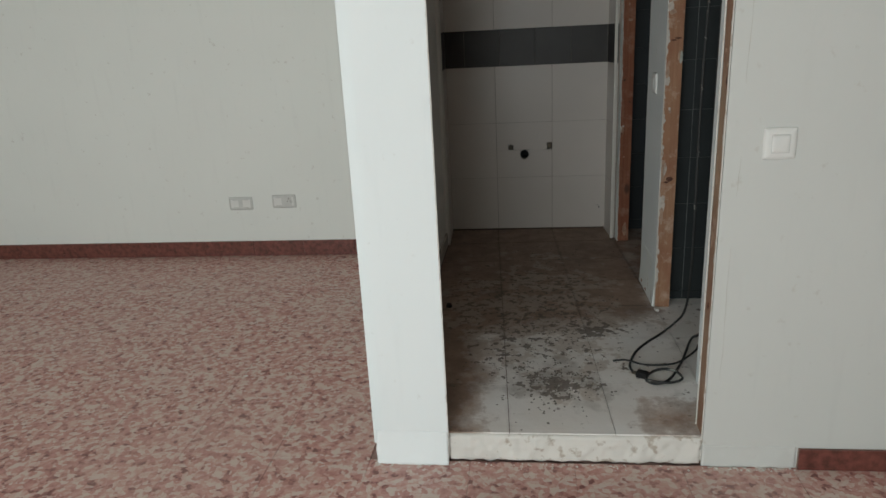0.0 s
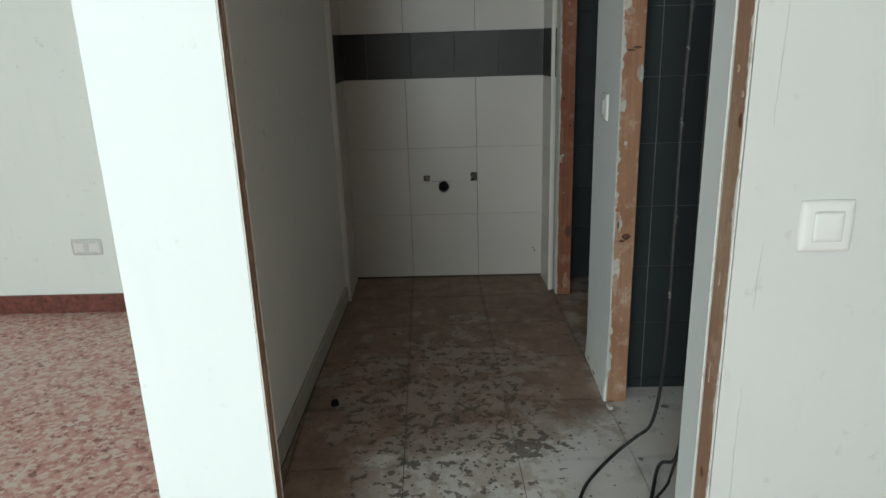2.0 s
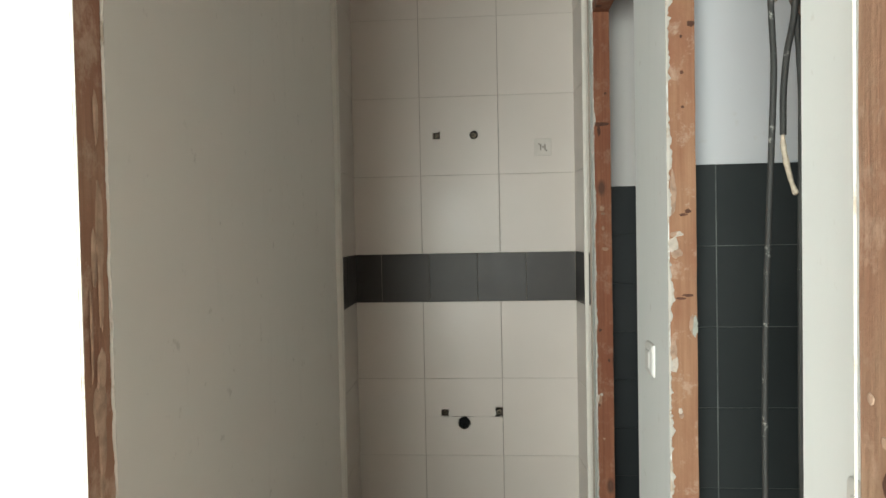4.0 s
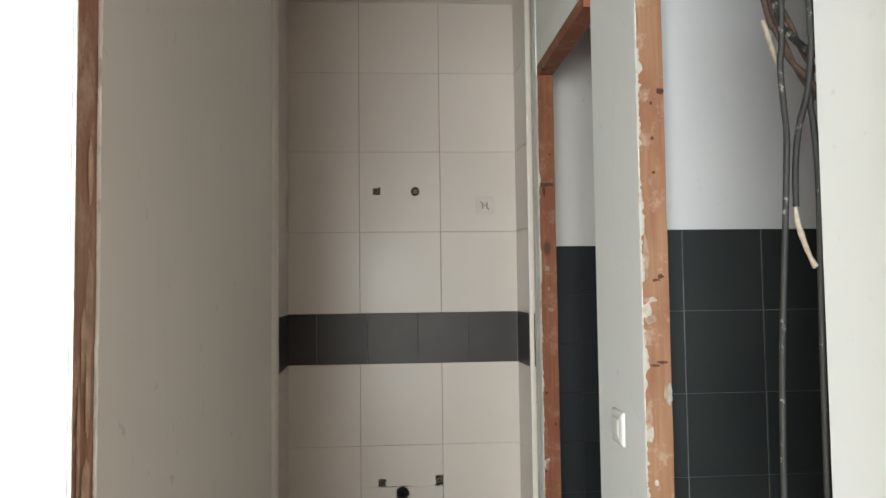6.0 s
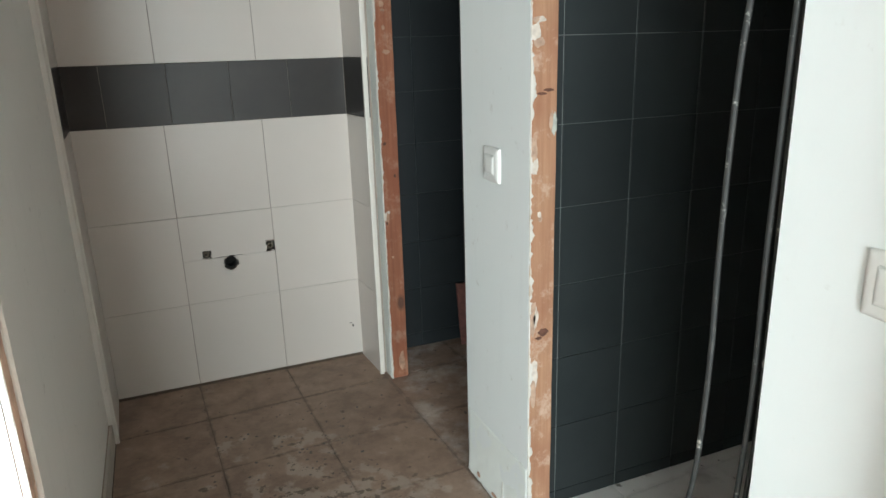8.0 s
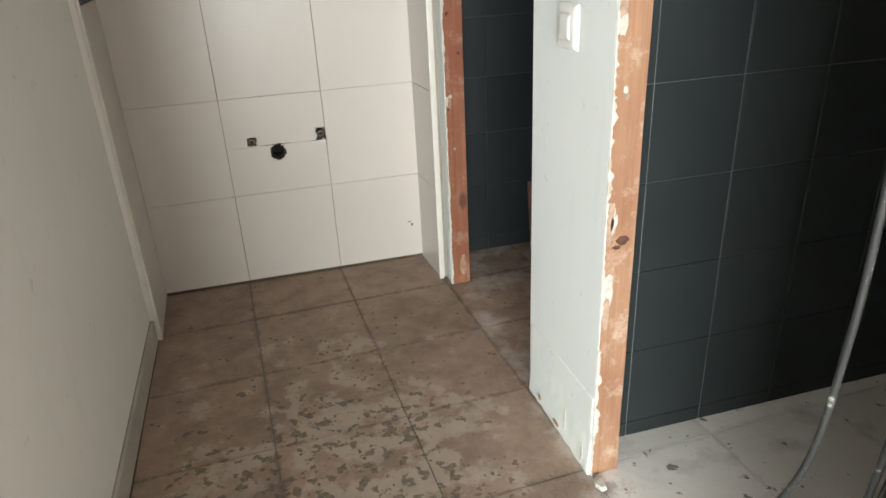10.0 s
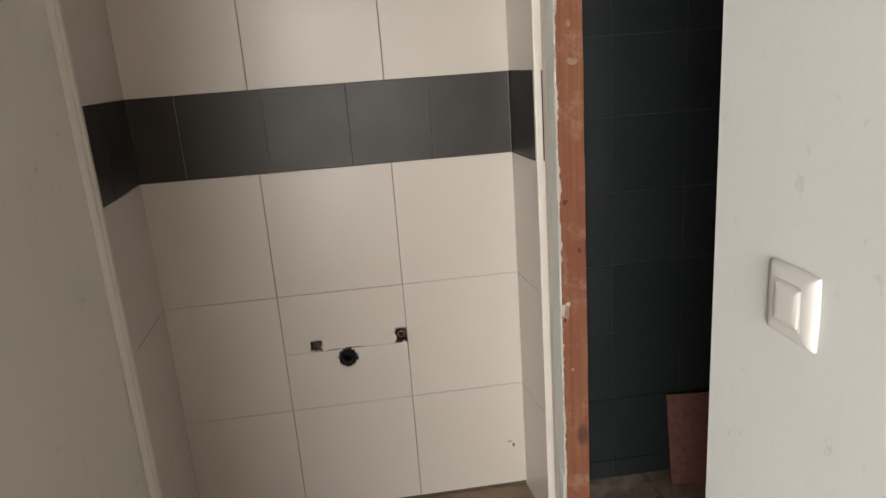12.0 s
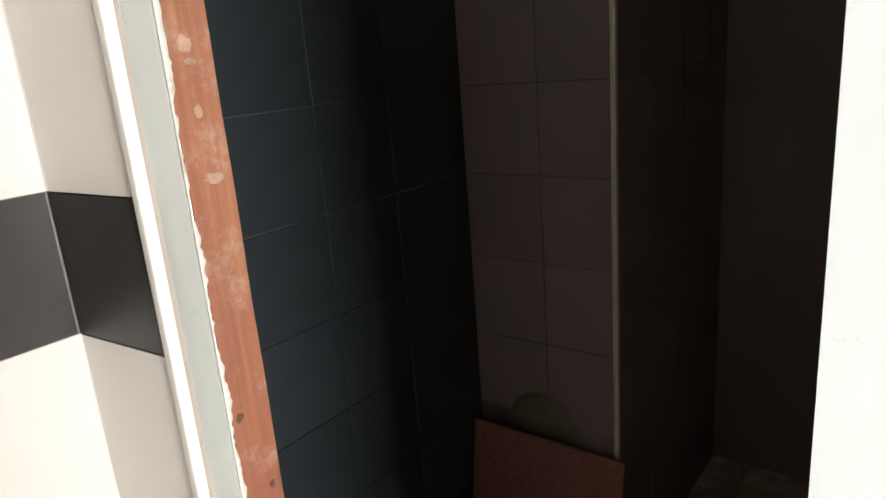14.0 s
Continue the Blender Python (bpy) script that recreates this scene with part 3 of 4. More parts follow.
for zs, x0 in (((1.16, 1.42), 0.812), ((0.86, 0.97), 0.812), ((0.30, 0.72), 0.806), ((1.55, 1.9), 0.83)):
    bm = bmesh.new()
    rows_ = []
    for i in range(40):
        z = zs[0] + (zs[1] - zs[0]) * i / 39
        x = x0 + 0.006 * noise.noise(Vector((1, z * 8, x0))) + 0.002 * noise.noise(Vector((3, z * 40, 1)))
        wd = 0.0007 * max(0.15, 0.6 + noise.noise(Vector((5, z * 25, 4)))) * math.sin(math.pi * (i + 0.5) / 40) ** 0.4
        rows_.append([bm.verts.new(p) for p in ((x - wd, FRONT - 0.0002, z), (x, FRONT - 0.0006, z), (x + wd, FRONT - 0.0002, z))])
    for a, b_ in zip(rows_, rows_[1:]):
        for k in range(2):
            bm.faces.new((a[k], a[k + 1], b_[k + 1], b_[k]))
    part("plaster_crack", bm, crack_mat, bpy.data.objects["wall_front"])

blotch("screw_hole", bpy.data.objects["wall_wet_room_back"], 1.38, 4.2278, 1.625, 0.007, 0.005, knot_mat, 3.0)
blotch("chip", bpy.data.objects["wall_niche_back"], 0.700, BACK - 0.0004, 0.268, 0.004, 0.006, mortar, 5.0)
blotch("chip", bpy.data.objects["wall_niche_back"], 0.690, BACK - 0.0004, 0.281, 0.007, 0.0015, mortar, 6.0)
blotch("chip", bpy.data.objects["wall_niche_back"], 0.245, BACK - 0.0004, 0.632, 0.05, 0.0012, mortar, 8.0)

# torn plaster skins over the studs
part("plaster_edge", ragged_strip(STEP, HEAD, 0.798, 0.006, 0.014, lambda u, z, w_: (u, 2.9885 - w_, z), 3.1), stud_plaster, jamb[2])
part("plaster_edge", ragged_strip(STEP, HEAD, 0.772, 0.005, 0.008, lambda u, z, w_: (u, 3.9865 - w_, z), 7.7), stud_plaster, jamb[3])
part("plaster_edge", ragged_strip(0.02, HEAD, FRONT, 0.010, 0.010, lambda u, z, w_: (0.7680 - w_, u, z), 5.3), raw_plaster, jamb[1])
part("plaster_edge", ragged_strip(0.02, HEAD, -2.094, -0.002, 0.004, lambda u, z, w_: (0.7680 - w_, -u, z), 2.3), raw_plaster, jamb[1])
part("plaster_edge", ragged_strip(0.02, HEAD, FRONT - 0.0095, 0.002, 0.003, lambda u, z, w_: (-0.0176 + w_ - 0.149 * max(0, u - 2.011), u, z), 8.3), raw_plaster, jamb[0])
part("plaster_edge", ragged_strip(0.02, HEAD, -2.0840, 0.003, 0.006, lambda u, z, w_: (-0.0176 + w_ - 0.149 * max(0, -u - 2.011), -u, z), 11.3), raw_plaster, jamb[0])


bm = soft_box(0.741, 0.758, 4.036, 4.052, STEP, TOP - 0.002, 0.004)
tagged(part("trim_right", bm, niche_trim, smooth=False), "rounded cream plastic tile trim", kind="structure")
part("trim_bed", boxes((LEFT, -0.1975, 3.944, 3.9568, STEP, TOP - 0.002)), bounce_lit_paint, bpy.data.objects["wall_corridor_left"])
bm = soft_box(-0.197, -0.188, 3.942, 3.957, STEP, TOP - 0.002, 0.003)
tagged(part("trim_left", bm, lit_trim), "rounded cream plastic tile trim", kind="structure")
bm = soft_box(1.634, 1.6475, 3.8405, 3.8525, STEP, 1.594, 0.003)
tagged(part("trim_corner", bm, metal_trim), "pale beige corner trim of black tiles", kind="structure")

# rough threshold and the ragged feet of the plaster
sill = tagged(part("threshold", rough_face(-0.020, 0.768, 0.002, STEP - 0.038, 0.006, 0.009, 0.010, lambda u, v, w_: (u, FRONT + 0.012 - w_, v), 0.012, 1.7), raw_plaster, smooth=True), "rough white plastered riser of a low step", kind="structure")
part("core", boxes((-0.0195, 0.7675, FRONT + 0.0125, FRONT + 0.07, 0.001, STEP - 0.044)), mortar, sill)
tagged(part("pillar_foot", rough_face(-0.250, -0.018, 0.001, 0.115, 0.006, 0.0022, 0.0006, lambda u, v, w_: (u, FRONT - 0.010 - w_, v), 0.004, 4.4, lambda u, v: 0.016 * max(0, 1 - v / 0.11) ** 1.6), daylit_paint, smooth=True), "thick ragged plaster at the foot of the pillar", kind="structure")
tagged(part("wall_foot", rough_face(0.772, 1.046, 0.001, 0.075, 0.006, 0.003, 0.0008, lambda u, v, w_: (u, FRONT - w_, v), 0.007, 6.1, lambda u, v: 0.004 * max(0, 1 - v / 0.06)), dimmed_paint, smooth=True), "bare plaster where the skirting was broken off", kind="structure")
tagged(part("pier_foot", rough_face(-3.335, -2.992, STEP, 0.34, 0.007, 0.0022, 0.0003, lambda u, v, w_: (RIGHT - w_, -u, v), 0.010, 9.1, lambda u, v: 0.006 * max(0, 1 - (v - STEP) / 0.1)), paint, smooth=True), "chipped plaster foot of the wall between the doorways", kind="structure")
tagged(part("end_foot", rough_face(-4.034, -3.990, STEP, 0.33, 0.008, 0.002, 0.001, lambda u, v, w_: (0.772 - w_, -u, v), 0.003, 2.9), paint, smooth=True), "chipped plaster beside the far doorway", kind="structure")

# window behind the walker, the source of the daylight
win = tagged(new("window_1"), "wide white-framed living-room window, closed", kind="structure")
for x0, x1, z0, z1 in ((-2.65, -2.58, 0.2, 2.2), (0.13, 0.2, 0.2, 2.2), (-1.26, -1.19, 0.2, 2.2), (-2.58, -1.26, 0.2, 0.27), (-1.19, 0.13, 0.2, 0.27), (-2.58, -1.26, 2.13, 2.2), (-1.19, 0.13, 2.13, 2.2)):
    part("window_frame", soft_box(x0, x1, -2.49, -2.43, z0, z1, 0.004), frame_white, win)
for x0, x1 in ((-2.58, -1.26), (-1.19, 0.13)):
    p = part("pane", boxes((x0, x1, -2.464, -2.458, 0.27, 2.13)), glass, win)
    p.visible_shadow = False


# ---- fittings ----
def domed(hx, hz, base, top, round_):
    """A softly domed square cap: half width, half height, depths off the wall, how far the edge slopes."""
    bm = bmesh.new()
    n = 24
    grid_ = {}
    for i in range(n + 1):
        for j in range(n + 1):
            u, v = math.sin((i / n - 0.5) * math.pi), math.sin((j / n - 0.5) * math.pi)
            edge = max(abs(u), abs(v))
            x, z = hx * u * (1 - 0.035 * v * v), hz * v * (1 - 0.035 * u * u)
            h_ = base + (top - base) * (1 - edge ** (2 + 6 * (1 - round_))) ** 0.5
            grid_[i, j] = bm.verts.new((x, -h_, z))
    for i in range(n):
        for j in range(n):
            bm.faces.new((grid_[i, j], grid_[i + 1, j], grid_[i + 1, j + 1], grid_[i, j + 1]))
    return bm


def wall_plate(gangs, kinds, m, label, category, group=""):
    """A plate in its own plane: x across, z up, y into the wall."""
    root = tagged(new(category.replace(" ", "_")), label, category, group)
    wid = 0.086 + 0.071 * (gangs - 1)
    part("plate", domed(wid / 2, 0.043, 0.0006, 0.0105, 0.35), plastic if gangs == 1 else aged, root, smooth=True)
    if gangs == 1:
        part("shadow_gap", soft_box(-0.0240, 0.0240, -0.01085, -0.0080, -0.0245, 0.0245, 0.0006, 1), aged, root)
        part("rocker", domed(0.0230, 0.0235, 0.0100, 0.0140, 0.7), plastic, root, smooth=True)
        part("label_slot", soft_box(-0.0210, 0.0210, -0.0116, -0.0100, 0.0246, 0.0262, 0.0004, 1), aged, root)
        root.matrix_world = m
        return root
    for g, k in enumerate(kinds):
        cx = (g - (gangs - 1) / 2) * 0.071
        part("surround", soft_box(cx - 0.0285, cx + 0.0285, -0.0100, -0.0075, -0.0285, 0.0285, 0.001, 1), plastic if gangs == 1 else pale, root)
        if k == "socket":
            bm = bmesh.new()
            n = 28
            prof = ((0.0225, -0.0122), (0.0205, -0.0122), (0.0195, -0.0117), (0.0001, -0.0117))
            rings = [[bm.verts.new((cx + r * math.cos(6.2832 * i / n), y, r * math.sin(6.2832 * i / n))) for i in range(n)] for r, y in prof]
            for a, b_ in zip(rings, rings[1:]):
                for i in range(n):
                    bm.faces.new((a[i], a[(i + 1) % n], b_[(i + 1) % n], b_[i]))
            part("socket_cup", bm, aged, root, "grey round socket cup")
            for sx in (-0.0095, 0.0095):
                part("contact", soft_box(cx + sx - 0.0028, cx + sx + 0.0028, -0.0135, -0.0118, -0.0028, 0.0028, 0.0008, 1), black_hole, root)
            part("earth_clip", soft_box(cx - 0.003, cx + 0.003, -0.0145, -0.0118, 0.014, 0.021, 0.0008, 1), brass, root)
        else:
            bm = bmesh.new()
            tilt = 0.0016
            x0, x1 = cx - 0.022, cx + 0.022
            pts = ((x0, -0.0098, -0.022), (x1, -0.0098, -0.022), (x1, -0.0098, 0.022), (x0, -0.0098, 0.022), (x0, -0.0108 - tilt, -0.022), (x1, -0.0108 - tilt, -0.022), (x1, -0.0108, 0.022), (x0, -0.0108, 0.022))
            v = [bm.verts.new(p) for p in pts]
            for f in ((0, 1, 2, 3), (4, 5, 6, 7), (0, 1, 5, 4), (1, 2, 6, 5), (2, 3, 7, 6), (3, 0, 4, 7)):
                bm.faces.new([v[i] for i in f])
            bmesh.ops.bevel(bm, geom=bm.edges[:], offset=0.0008, segments=2, affect="EDGES")
            part("rocker", bm, plastic, root)
    root.matrix_world = m
    return root


wall_plate(1, ["rocker"], pose(0.909, FRONT, 1.002), "white square rocker light switch on the painted front wall", "light switch")
wall_plate(1, ["rocker"], pose(RIGHT, 3.165, 1.081, 0, 0, -90), "white rocker light switch on the pier between the doorways", "light switch")
wall_plate(1, ["rocker"], pose(0.827, 2.182, 1.072, 0, 0, -90), "white rocker light switch beside the nearer doorway", "light switch")
wall_plate(2, ["rocker", "rocker"], pose(-1.550, 4.22, 0.350), "pale double wall plate with two blank covers above the skirting", "wall outlet")
wall_plate(2, ["rocker", "socket"], pose(-1.265, 4.22, 0.358), "pale double wall plate with a cover and a round socket", "wall outlet")

# bare socket insert in the tiled wall
insert_plastic = make_plain("dusty_insert_plastic", (0.61, 0.57, 0.52), 0.5, vary=0.1)
slot_plastic = make_plain("shaded_slot_plastic", (0.26, 0.23, 0.20), 0.6)
so = tagged(new("bare_socket"), "bare white socket insert without its plate on the tiled wall", "wall outlet")
part("insert", soft_box(-0.036, 0.036, -0.003, -0.0004, -0.036, 0.036, 0.001, 1), insert_plastic, so)
bm = bmesh.new()
bmesh.ops.create_circle(bm, cap_ends=True, radius=0.021, segments=28)
bmesh.ops.transform(bm, matrix=pose(0, -0.0036, 0, 90), verts=bm.verts)
part("cup", bm, insert_plastic, so)
for a, b_, c_, d in ((-0.012, -0.006, -0.014, 0.012), (0.006, 0.012, -0.014, 0.012), (-0.004, 0.004, -0.003, 0.003), (-0.019, -0.013, 0.010, 0.016), (0.012, 0.018, -0.018, -0.012)):
    part("contact", soft_box(a, b_, -0.006, -0.0038, c_, d, 0.0006, 1), slot_plastic, so)
so.matrix_world = pose(0.603, BACK - 0.0005, 1.768)


# pipe ends in the holes of the tiled wall
def pipe_end(x, z, r, mat, label, deep):
    bm = bmesh.new()
    n = 24
    y0 = BACK + deep
    prof = ((r, y0 + 0.045), (r, y0), (r * 0.72, y0), (r * 0.70, y0 + 0.035), (0.0002, y0 + 0.035))
    rings = [[bm.verts.new((x + q * math.cos(6.2832 * i / n), y, z + q * math.sin(6.2832 * i / n))) for i in range(n)] for q, y in prof]
    for a, b_ in zip(rings, rings[1:]):
        for i in range(n):
            bm.faces.new((a[i], a[(i + 1) % n], b_[(i + 1) % n], b_[i]))
    tagged(part("pipe_end", bm, mat), label, "pipe")


pipe_end(0.253, 0.605, 0.021, black_hole, "black open drain pipe end in the tiled wall", 0.006)
pipe_end(0.171, 0.646, 0.009, brass, "dull capped water pipe end in a square cut-out", 0.012)
pipe_end(0.403, 0.650, 0.010, brass, "dull capped water pipe end in a square cut-out", 0.012)
pipe_end(0.157, 1.828, 0.009, brass, "dull capped water pipe end high on the tiled wall", 0.012)
pipe_end(0.316, 1.827, 0.010, brass, "dull capped water pipe end high on the tiled wall", 0.012)

# cables hanging in the nearer doorway and lying on the floor
Z = STEP + 0.006
C = 0.0046


def cable(points, r, mat, label, cat="cable", w_=0.06):
    points = [(x, y, z - (STEP - floor_level(y)) * max(0.0, min(1.0, (0.3 - z) / 0.12))) for x, y, z in points]
    return tagged(part("cable", tube(points, r, 8, True, w_), mat, smooth=True), label, cat, "hanging cables")


cable([(0.810, 2.395, 2.24), (0.808, 2.402, 1.838), (0.808, 2.410, 1.766), (0.808, 2.405, 1.706), (0.808, 2.400, 1.655), (0.808, 2.406, 1.583), (0.808, 2.413, 1.517), (0.808, 2.421, 1.443), (0.808, 2.433, 1.324), (0.806, 2.436, 1.187), (0.806, 2.438, 1.035), (0.808, 2.440, 0.83), (0.818, 2.470, 0.60), (0.838, 2.560, 0.40), (0.845, 2.640, 0.26), (0.825, 2.70, STEP + 0.05), (0.777, 2.700, Z), (0.706, 2.616, Z), (0.650, 2.539, Z), (0.616, 2.453, Z), (0.615, 2.405, Z), (0.630, 2.368, Z + 0.004)], C, cable_black, "black rubber cable hanging in a doorway and looping over the floor")
cable([(0.826, 2.376, 2.24), (0.825, 2.362, 1.824), (0.825, 2.361, 1.776), (0.825, 2.373, 1.715), (0.825, 2.396, 1.671), (0.825, 2.409, 1.616), (0.825, 2.411, 1.555)], C, cable_black, "black rubber cable with white paint splashes hanging in a doorway")
cable([(0.825, 2.4115, 1.565), (0.825, 2.411, 1.54), (0.825, 2.397, 1.507), (0.825, 2.383, 1.483), (0.826, 2.371, 1.466)], C * 0.8, cream_skin, "plaster-crusted end of a cut cable", w_=0.6)
cable([(0.836, 2.372, 2.24), (0.834, 2.374, 1.82), (0.833, 2.380, 1.709), (0.833, 2.374, 1.667), (0.833, 2.368, 1.586), (0.833, 2.372, 1.427), (0.834, 2.376, 1.266), (0.836, 2.380, 1.06), (0.842, 2.385, 0.78), (0.862, 2.43, 0.45), (0.880, 2.52, 0.24), (0.870, 2.595, Z + 0.03), (0.855, 2.590, Z + 0.004), (0.808, 2.477, Z), (0.744, 2.358, Z), (0.705, 2.320, Z), (0.670, 2.320, Z), (0.655, 2.347, Z), (0.675, 2.385, Z), (0.715, 2.409, Z + 0.002), (0.760, 2.397, Z + 0.006), (0.780, 2.350, Z + 0.004), (0.750, 2.316, Z + 0.008), (0.698, 2.306, Z + 0.011), (0.653, 2.330, Z + 0.008)], C, cable_black, "black rubber cable coiled into a ring on the dusty floor")
cable([(0.846, 2.370, 2.24), (0.844, 2.370, 1.7), (0.844, 2.371, 1.2), (0.852, 2.380, 0.7), (0.876, 2.45, 0.35), (0.892, 2.56, 0.19), (0.882, 2.555, Z + 0.018), (0.860, 2.520, Z + 0.012), (0.795, 2.450, Z + 0.012), (0.742, 2.424, Z + 0.012), (0.665, 2.437, Z + 0.004), (0.604, 2.454, Z + 0.013), (0.558, 2.472, Z)], C * 0.85, cable_black, "thinner dark cable with a frayed grey end lying on the floor")
BUNDLE = (
    ((0.832, 2.530, 2.02), (0.830, 2.477, 1.866), (0.830, 2.455, 1.832), (0.830, 2.424, 1.780), (0.832, 2.387, 1.743), (0.836, 2.366, 1.716)),
    ((0.840, 2.535, 2.02), (0.840, 2.477, 1.868), (0.840, 2.452, 1.816), (0.840, 2.432, 1.780), (0.842, 2.394, 1.724), (0.846, 2.366, 1.69)),
    ((0.842, 2.520, 2.03), (0.840, 2.465, 1.862), (0.840, 2.437, 1.823), (0.841, 2.399, 1.786), (0.846, 2.366, 1.76)),
    ((0.850, 2.540, 2.00), (0.850, 2.487, 1.900), (0.850, 2.455, 1.850), (0.850, 2.411, 1.775), (0.854, 2.369, 1.73)))
for k, line in enumerate(BUNDLE):
    cable(line, C * (1.15 if k == 2 else 0.95), cable_brown if k != 2 else cable_black, "brown cable from the bundle hooked behind the doorway", w_=0.15)
cable([(0.818, 2.470, 1.855), (0.818, 2.455, 1.822), (0.819, 2.442, 1.79), (0.821, 2.428, 1.758)], C * 0.85, cream_skin, "plaster-crusted cable in the bundle by the doorway", w_=0.5)
plug = tagged(new("cable_plug"), "black plug on the end of the floor cable", "plug")
bm = soft_box(-0.020, 0.020, -0.014, 0.014, 0, 0.024, 0.005, 3)
part("body", bm, black_hole, plug)
for s in (-0.008, 0.008):
    part("pin", tube([(0.018, s, 0.012), (0.028, s, 0.012), (0.036, s, 0.012)], 0.0025, 8), brass, plug)
plug.matrix_world = pose(0.645, 2.366, floor_level(2.366) + 0.001, 0, 0, 150)

# sheet of old newspaper on the living-room floor
np_ = tagged(new("newspaper"), "crumpled yellowed newspaper sheet lying on the red floor", "newspaper")


def sheet(w_, h_, seed, lift):
    bm = bmesh.new()
    nx, ny = 34, 26
    g = {}
    for i in range(nx + 1):
        for j in range(ny + 1):
            x, y = (i / nx - 0.5) * w_, (j / ny - 0.5) * h_
            q = Vector((x * 7 + seed, y * 7, seed))
            z = lift + 0.004 + 0.010 * abs(noise.noise(q)) + 0.005 * abs(noise.noise(q * 2.7))
            g[i, j] = bm.verts.new((x + 0.004 * noise.noise(q * 3), y + 0.004 * noise.noise(q * 4), z))
    for i in range(nx):
        for j in range(ny):
            bm.faces.new((g[i, j], g[i + 1, j], g[i + 1, j + 1], g[i, j + 1]))
    bmesh.ops.solidify(bm, geom=bm.faces[:], thickness=0.0006)
    return bm


part("lower_leaf", sheet(0.25, 0.38, 2.0, 0.0), paper, np_)
up = part("upper_leaf", sheet(0.23, 0.35, 5.0, 0.006), paper, np_)
up.matrix_local = pose(0.02, -0.012, 0.004, 0, 0, 5)
for k in range(5):
    bm = bmesh.new()
    for j in range(22):
        y = 0.15 - j * 0.013
        x = -0.10 + k * 0.040
        q = Vector((x * 7 + 5.0, y * 7, 5.0))
        z = 0.0225 + 0.004 * abs(noise.noise(q))
        add_box(bm, x, x + 0.02 + 0.012 * ((j * 7 + k * 3) % 5) / 5, y, y + 0.0035, z - 0.0002, z + 0.0002)
    part("text_column", bm, print_grey, np_)
np_.matrix_world = pose(1.205, 1.640, 0.0005, 0, 0, 30.5)


# offcuts of floor tile leaning in the dark room, and small debris
def chip(name, pts, h, mat, label, cat, z):
    bm = bmesh.new()
    low = [bm.verts.new((x, y, z)) for x, y in pts]
    cx, cy = sum(p[0] for p in pts) / len(pts), sum(p[1] for p in pts) / len(pts)
    high = [bm.verts.new((cx + (x - cx) * 0.8, cy + (y - cy) * 0.8, z + h)) for x, y in pts]
    n = len(pts)
    for i in range(n):
        bm.faces.new((low[i], low[(i + 1) % n], high[(i + 1) % n], high[i]))
    bm.faces.new(low[::-1]), bm.faces.new(high)
    return tagged(part(name, bm, mat), label, cat)


tagged(part("tile_offcut", soft_box(-0.200, 0.200, 0, 0.012, 0, 0.440, 0.0015, 1), shade_red), "red mottled floor tile leaning on a black tiled wall", "tile").matrix_world = pose(1.522, 4.008, STEP + 0.003, -9, 0, -90)
tagged(part("tile_offcut", soft_box(-0.1, 0.1, 0, 0.012, 0, 0.262, 0.0015, 1), shade_red), "smaller red tile offcut propped in the dark room", "tile").matrix_world = pose(1.235, 4.130, STEP + 0.004, -14, 0, -8)
# shallow round olive disc against the side of the shower box
bm = bmesh.new()
n = 32
prof = ((0.0001, -0.012), (0.055, -0.012), (0.085, -0.008), (0.092, 0.0))
rings = [[bm.verts.new((y, r * math.cos(6.2832 * i / n), r * math.sin(6.2832 * i / n))) for i in range(n)] for r, y in prof]
for a, b_ in zip(rings, rings[1:]):
    for i in range(n):
        bm.faces.new((a[i], a[(i + 1) % n], b_[(i + 1) % n], b_[i]))
olive = make_plain("olive_disc", (0.10, 0.09, 0.055), 0.5)
tagged(part("wall_disc", bm, olive, smooth=True), "round dull olive disc on the black tiled wall", "cover plate").matrix_world = pose(1.6395, 4.04, 0.57)

hexa = [(math.cos(a) * 1.0, math.sin(a) * 0.8) for a in (0.2, 1.1, 2.3, 3.3, 4.2, 5.4)]
chip("nut", [(-0.105 + x * 0.014, 2.995 + y * 0.016) for x, y in hexa], 0.018, black_hole, "small dark screw cap on the dusty floor", "debris", STEP + 0.0005)
chip("paint_flake", [(-0.926 + x * 0.012, 2.58 + y * 0.008) for x, y in hexa], 0.003, raw_plaster, "white paint flake on the red floor", "debris", 0.0005)
chip("plaster_chip", [(0.805 + x * 0.012, 2.955 + y * 0.03) for x, y in hexa], 0.008, raw_plaster, "white plaster splinter at the foot of the stud", "debris", STEP + 0.0005)
rng = random.Random(4)
bm = bmesh.new()
for k in range(420):
    if k < 260:
        x, y = rng.gauss(0.30, 0.16), rng.uniform(2.25, 3.9)
    else:
        x, y = rng.gauss(0.34, 0.07), rng.gauss(2.32, 0.08)
    if not (-0.19 < x < 0.76 and y > 2.04):
        continue
    r, h_ = rng.uniform(0.0015, 0.006), rng.uniform(0.0008, 0.003)
    a0 = rng.uniform(0, 6)
    pts = [(x + r * rng.uniform(0.6, 1.3) * math.cos(a0 + q * 1.256), y + r * rng.uniform(0.6, 1.3) * math.sin(a0 + q * 1.256)) for q in range(5)]
    low = [bm.verts.new((p[0], p[1], floor_level(p[1]) + 0.0003)) for p in pts]
    high = [bm.verts.new((x + (p[0] - x) * 0.6, y + (p[1] - y) * 0.6, floor_level(p[1]) + h_)) for p in pts]
    for i in range(5):
        bm.faces.new((low[i], low[(i + 1) % 5], high[(i + 1) % 5], high[i]))
    bm.faces.new(high)
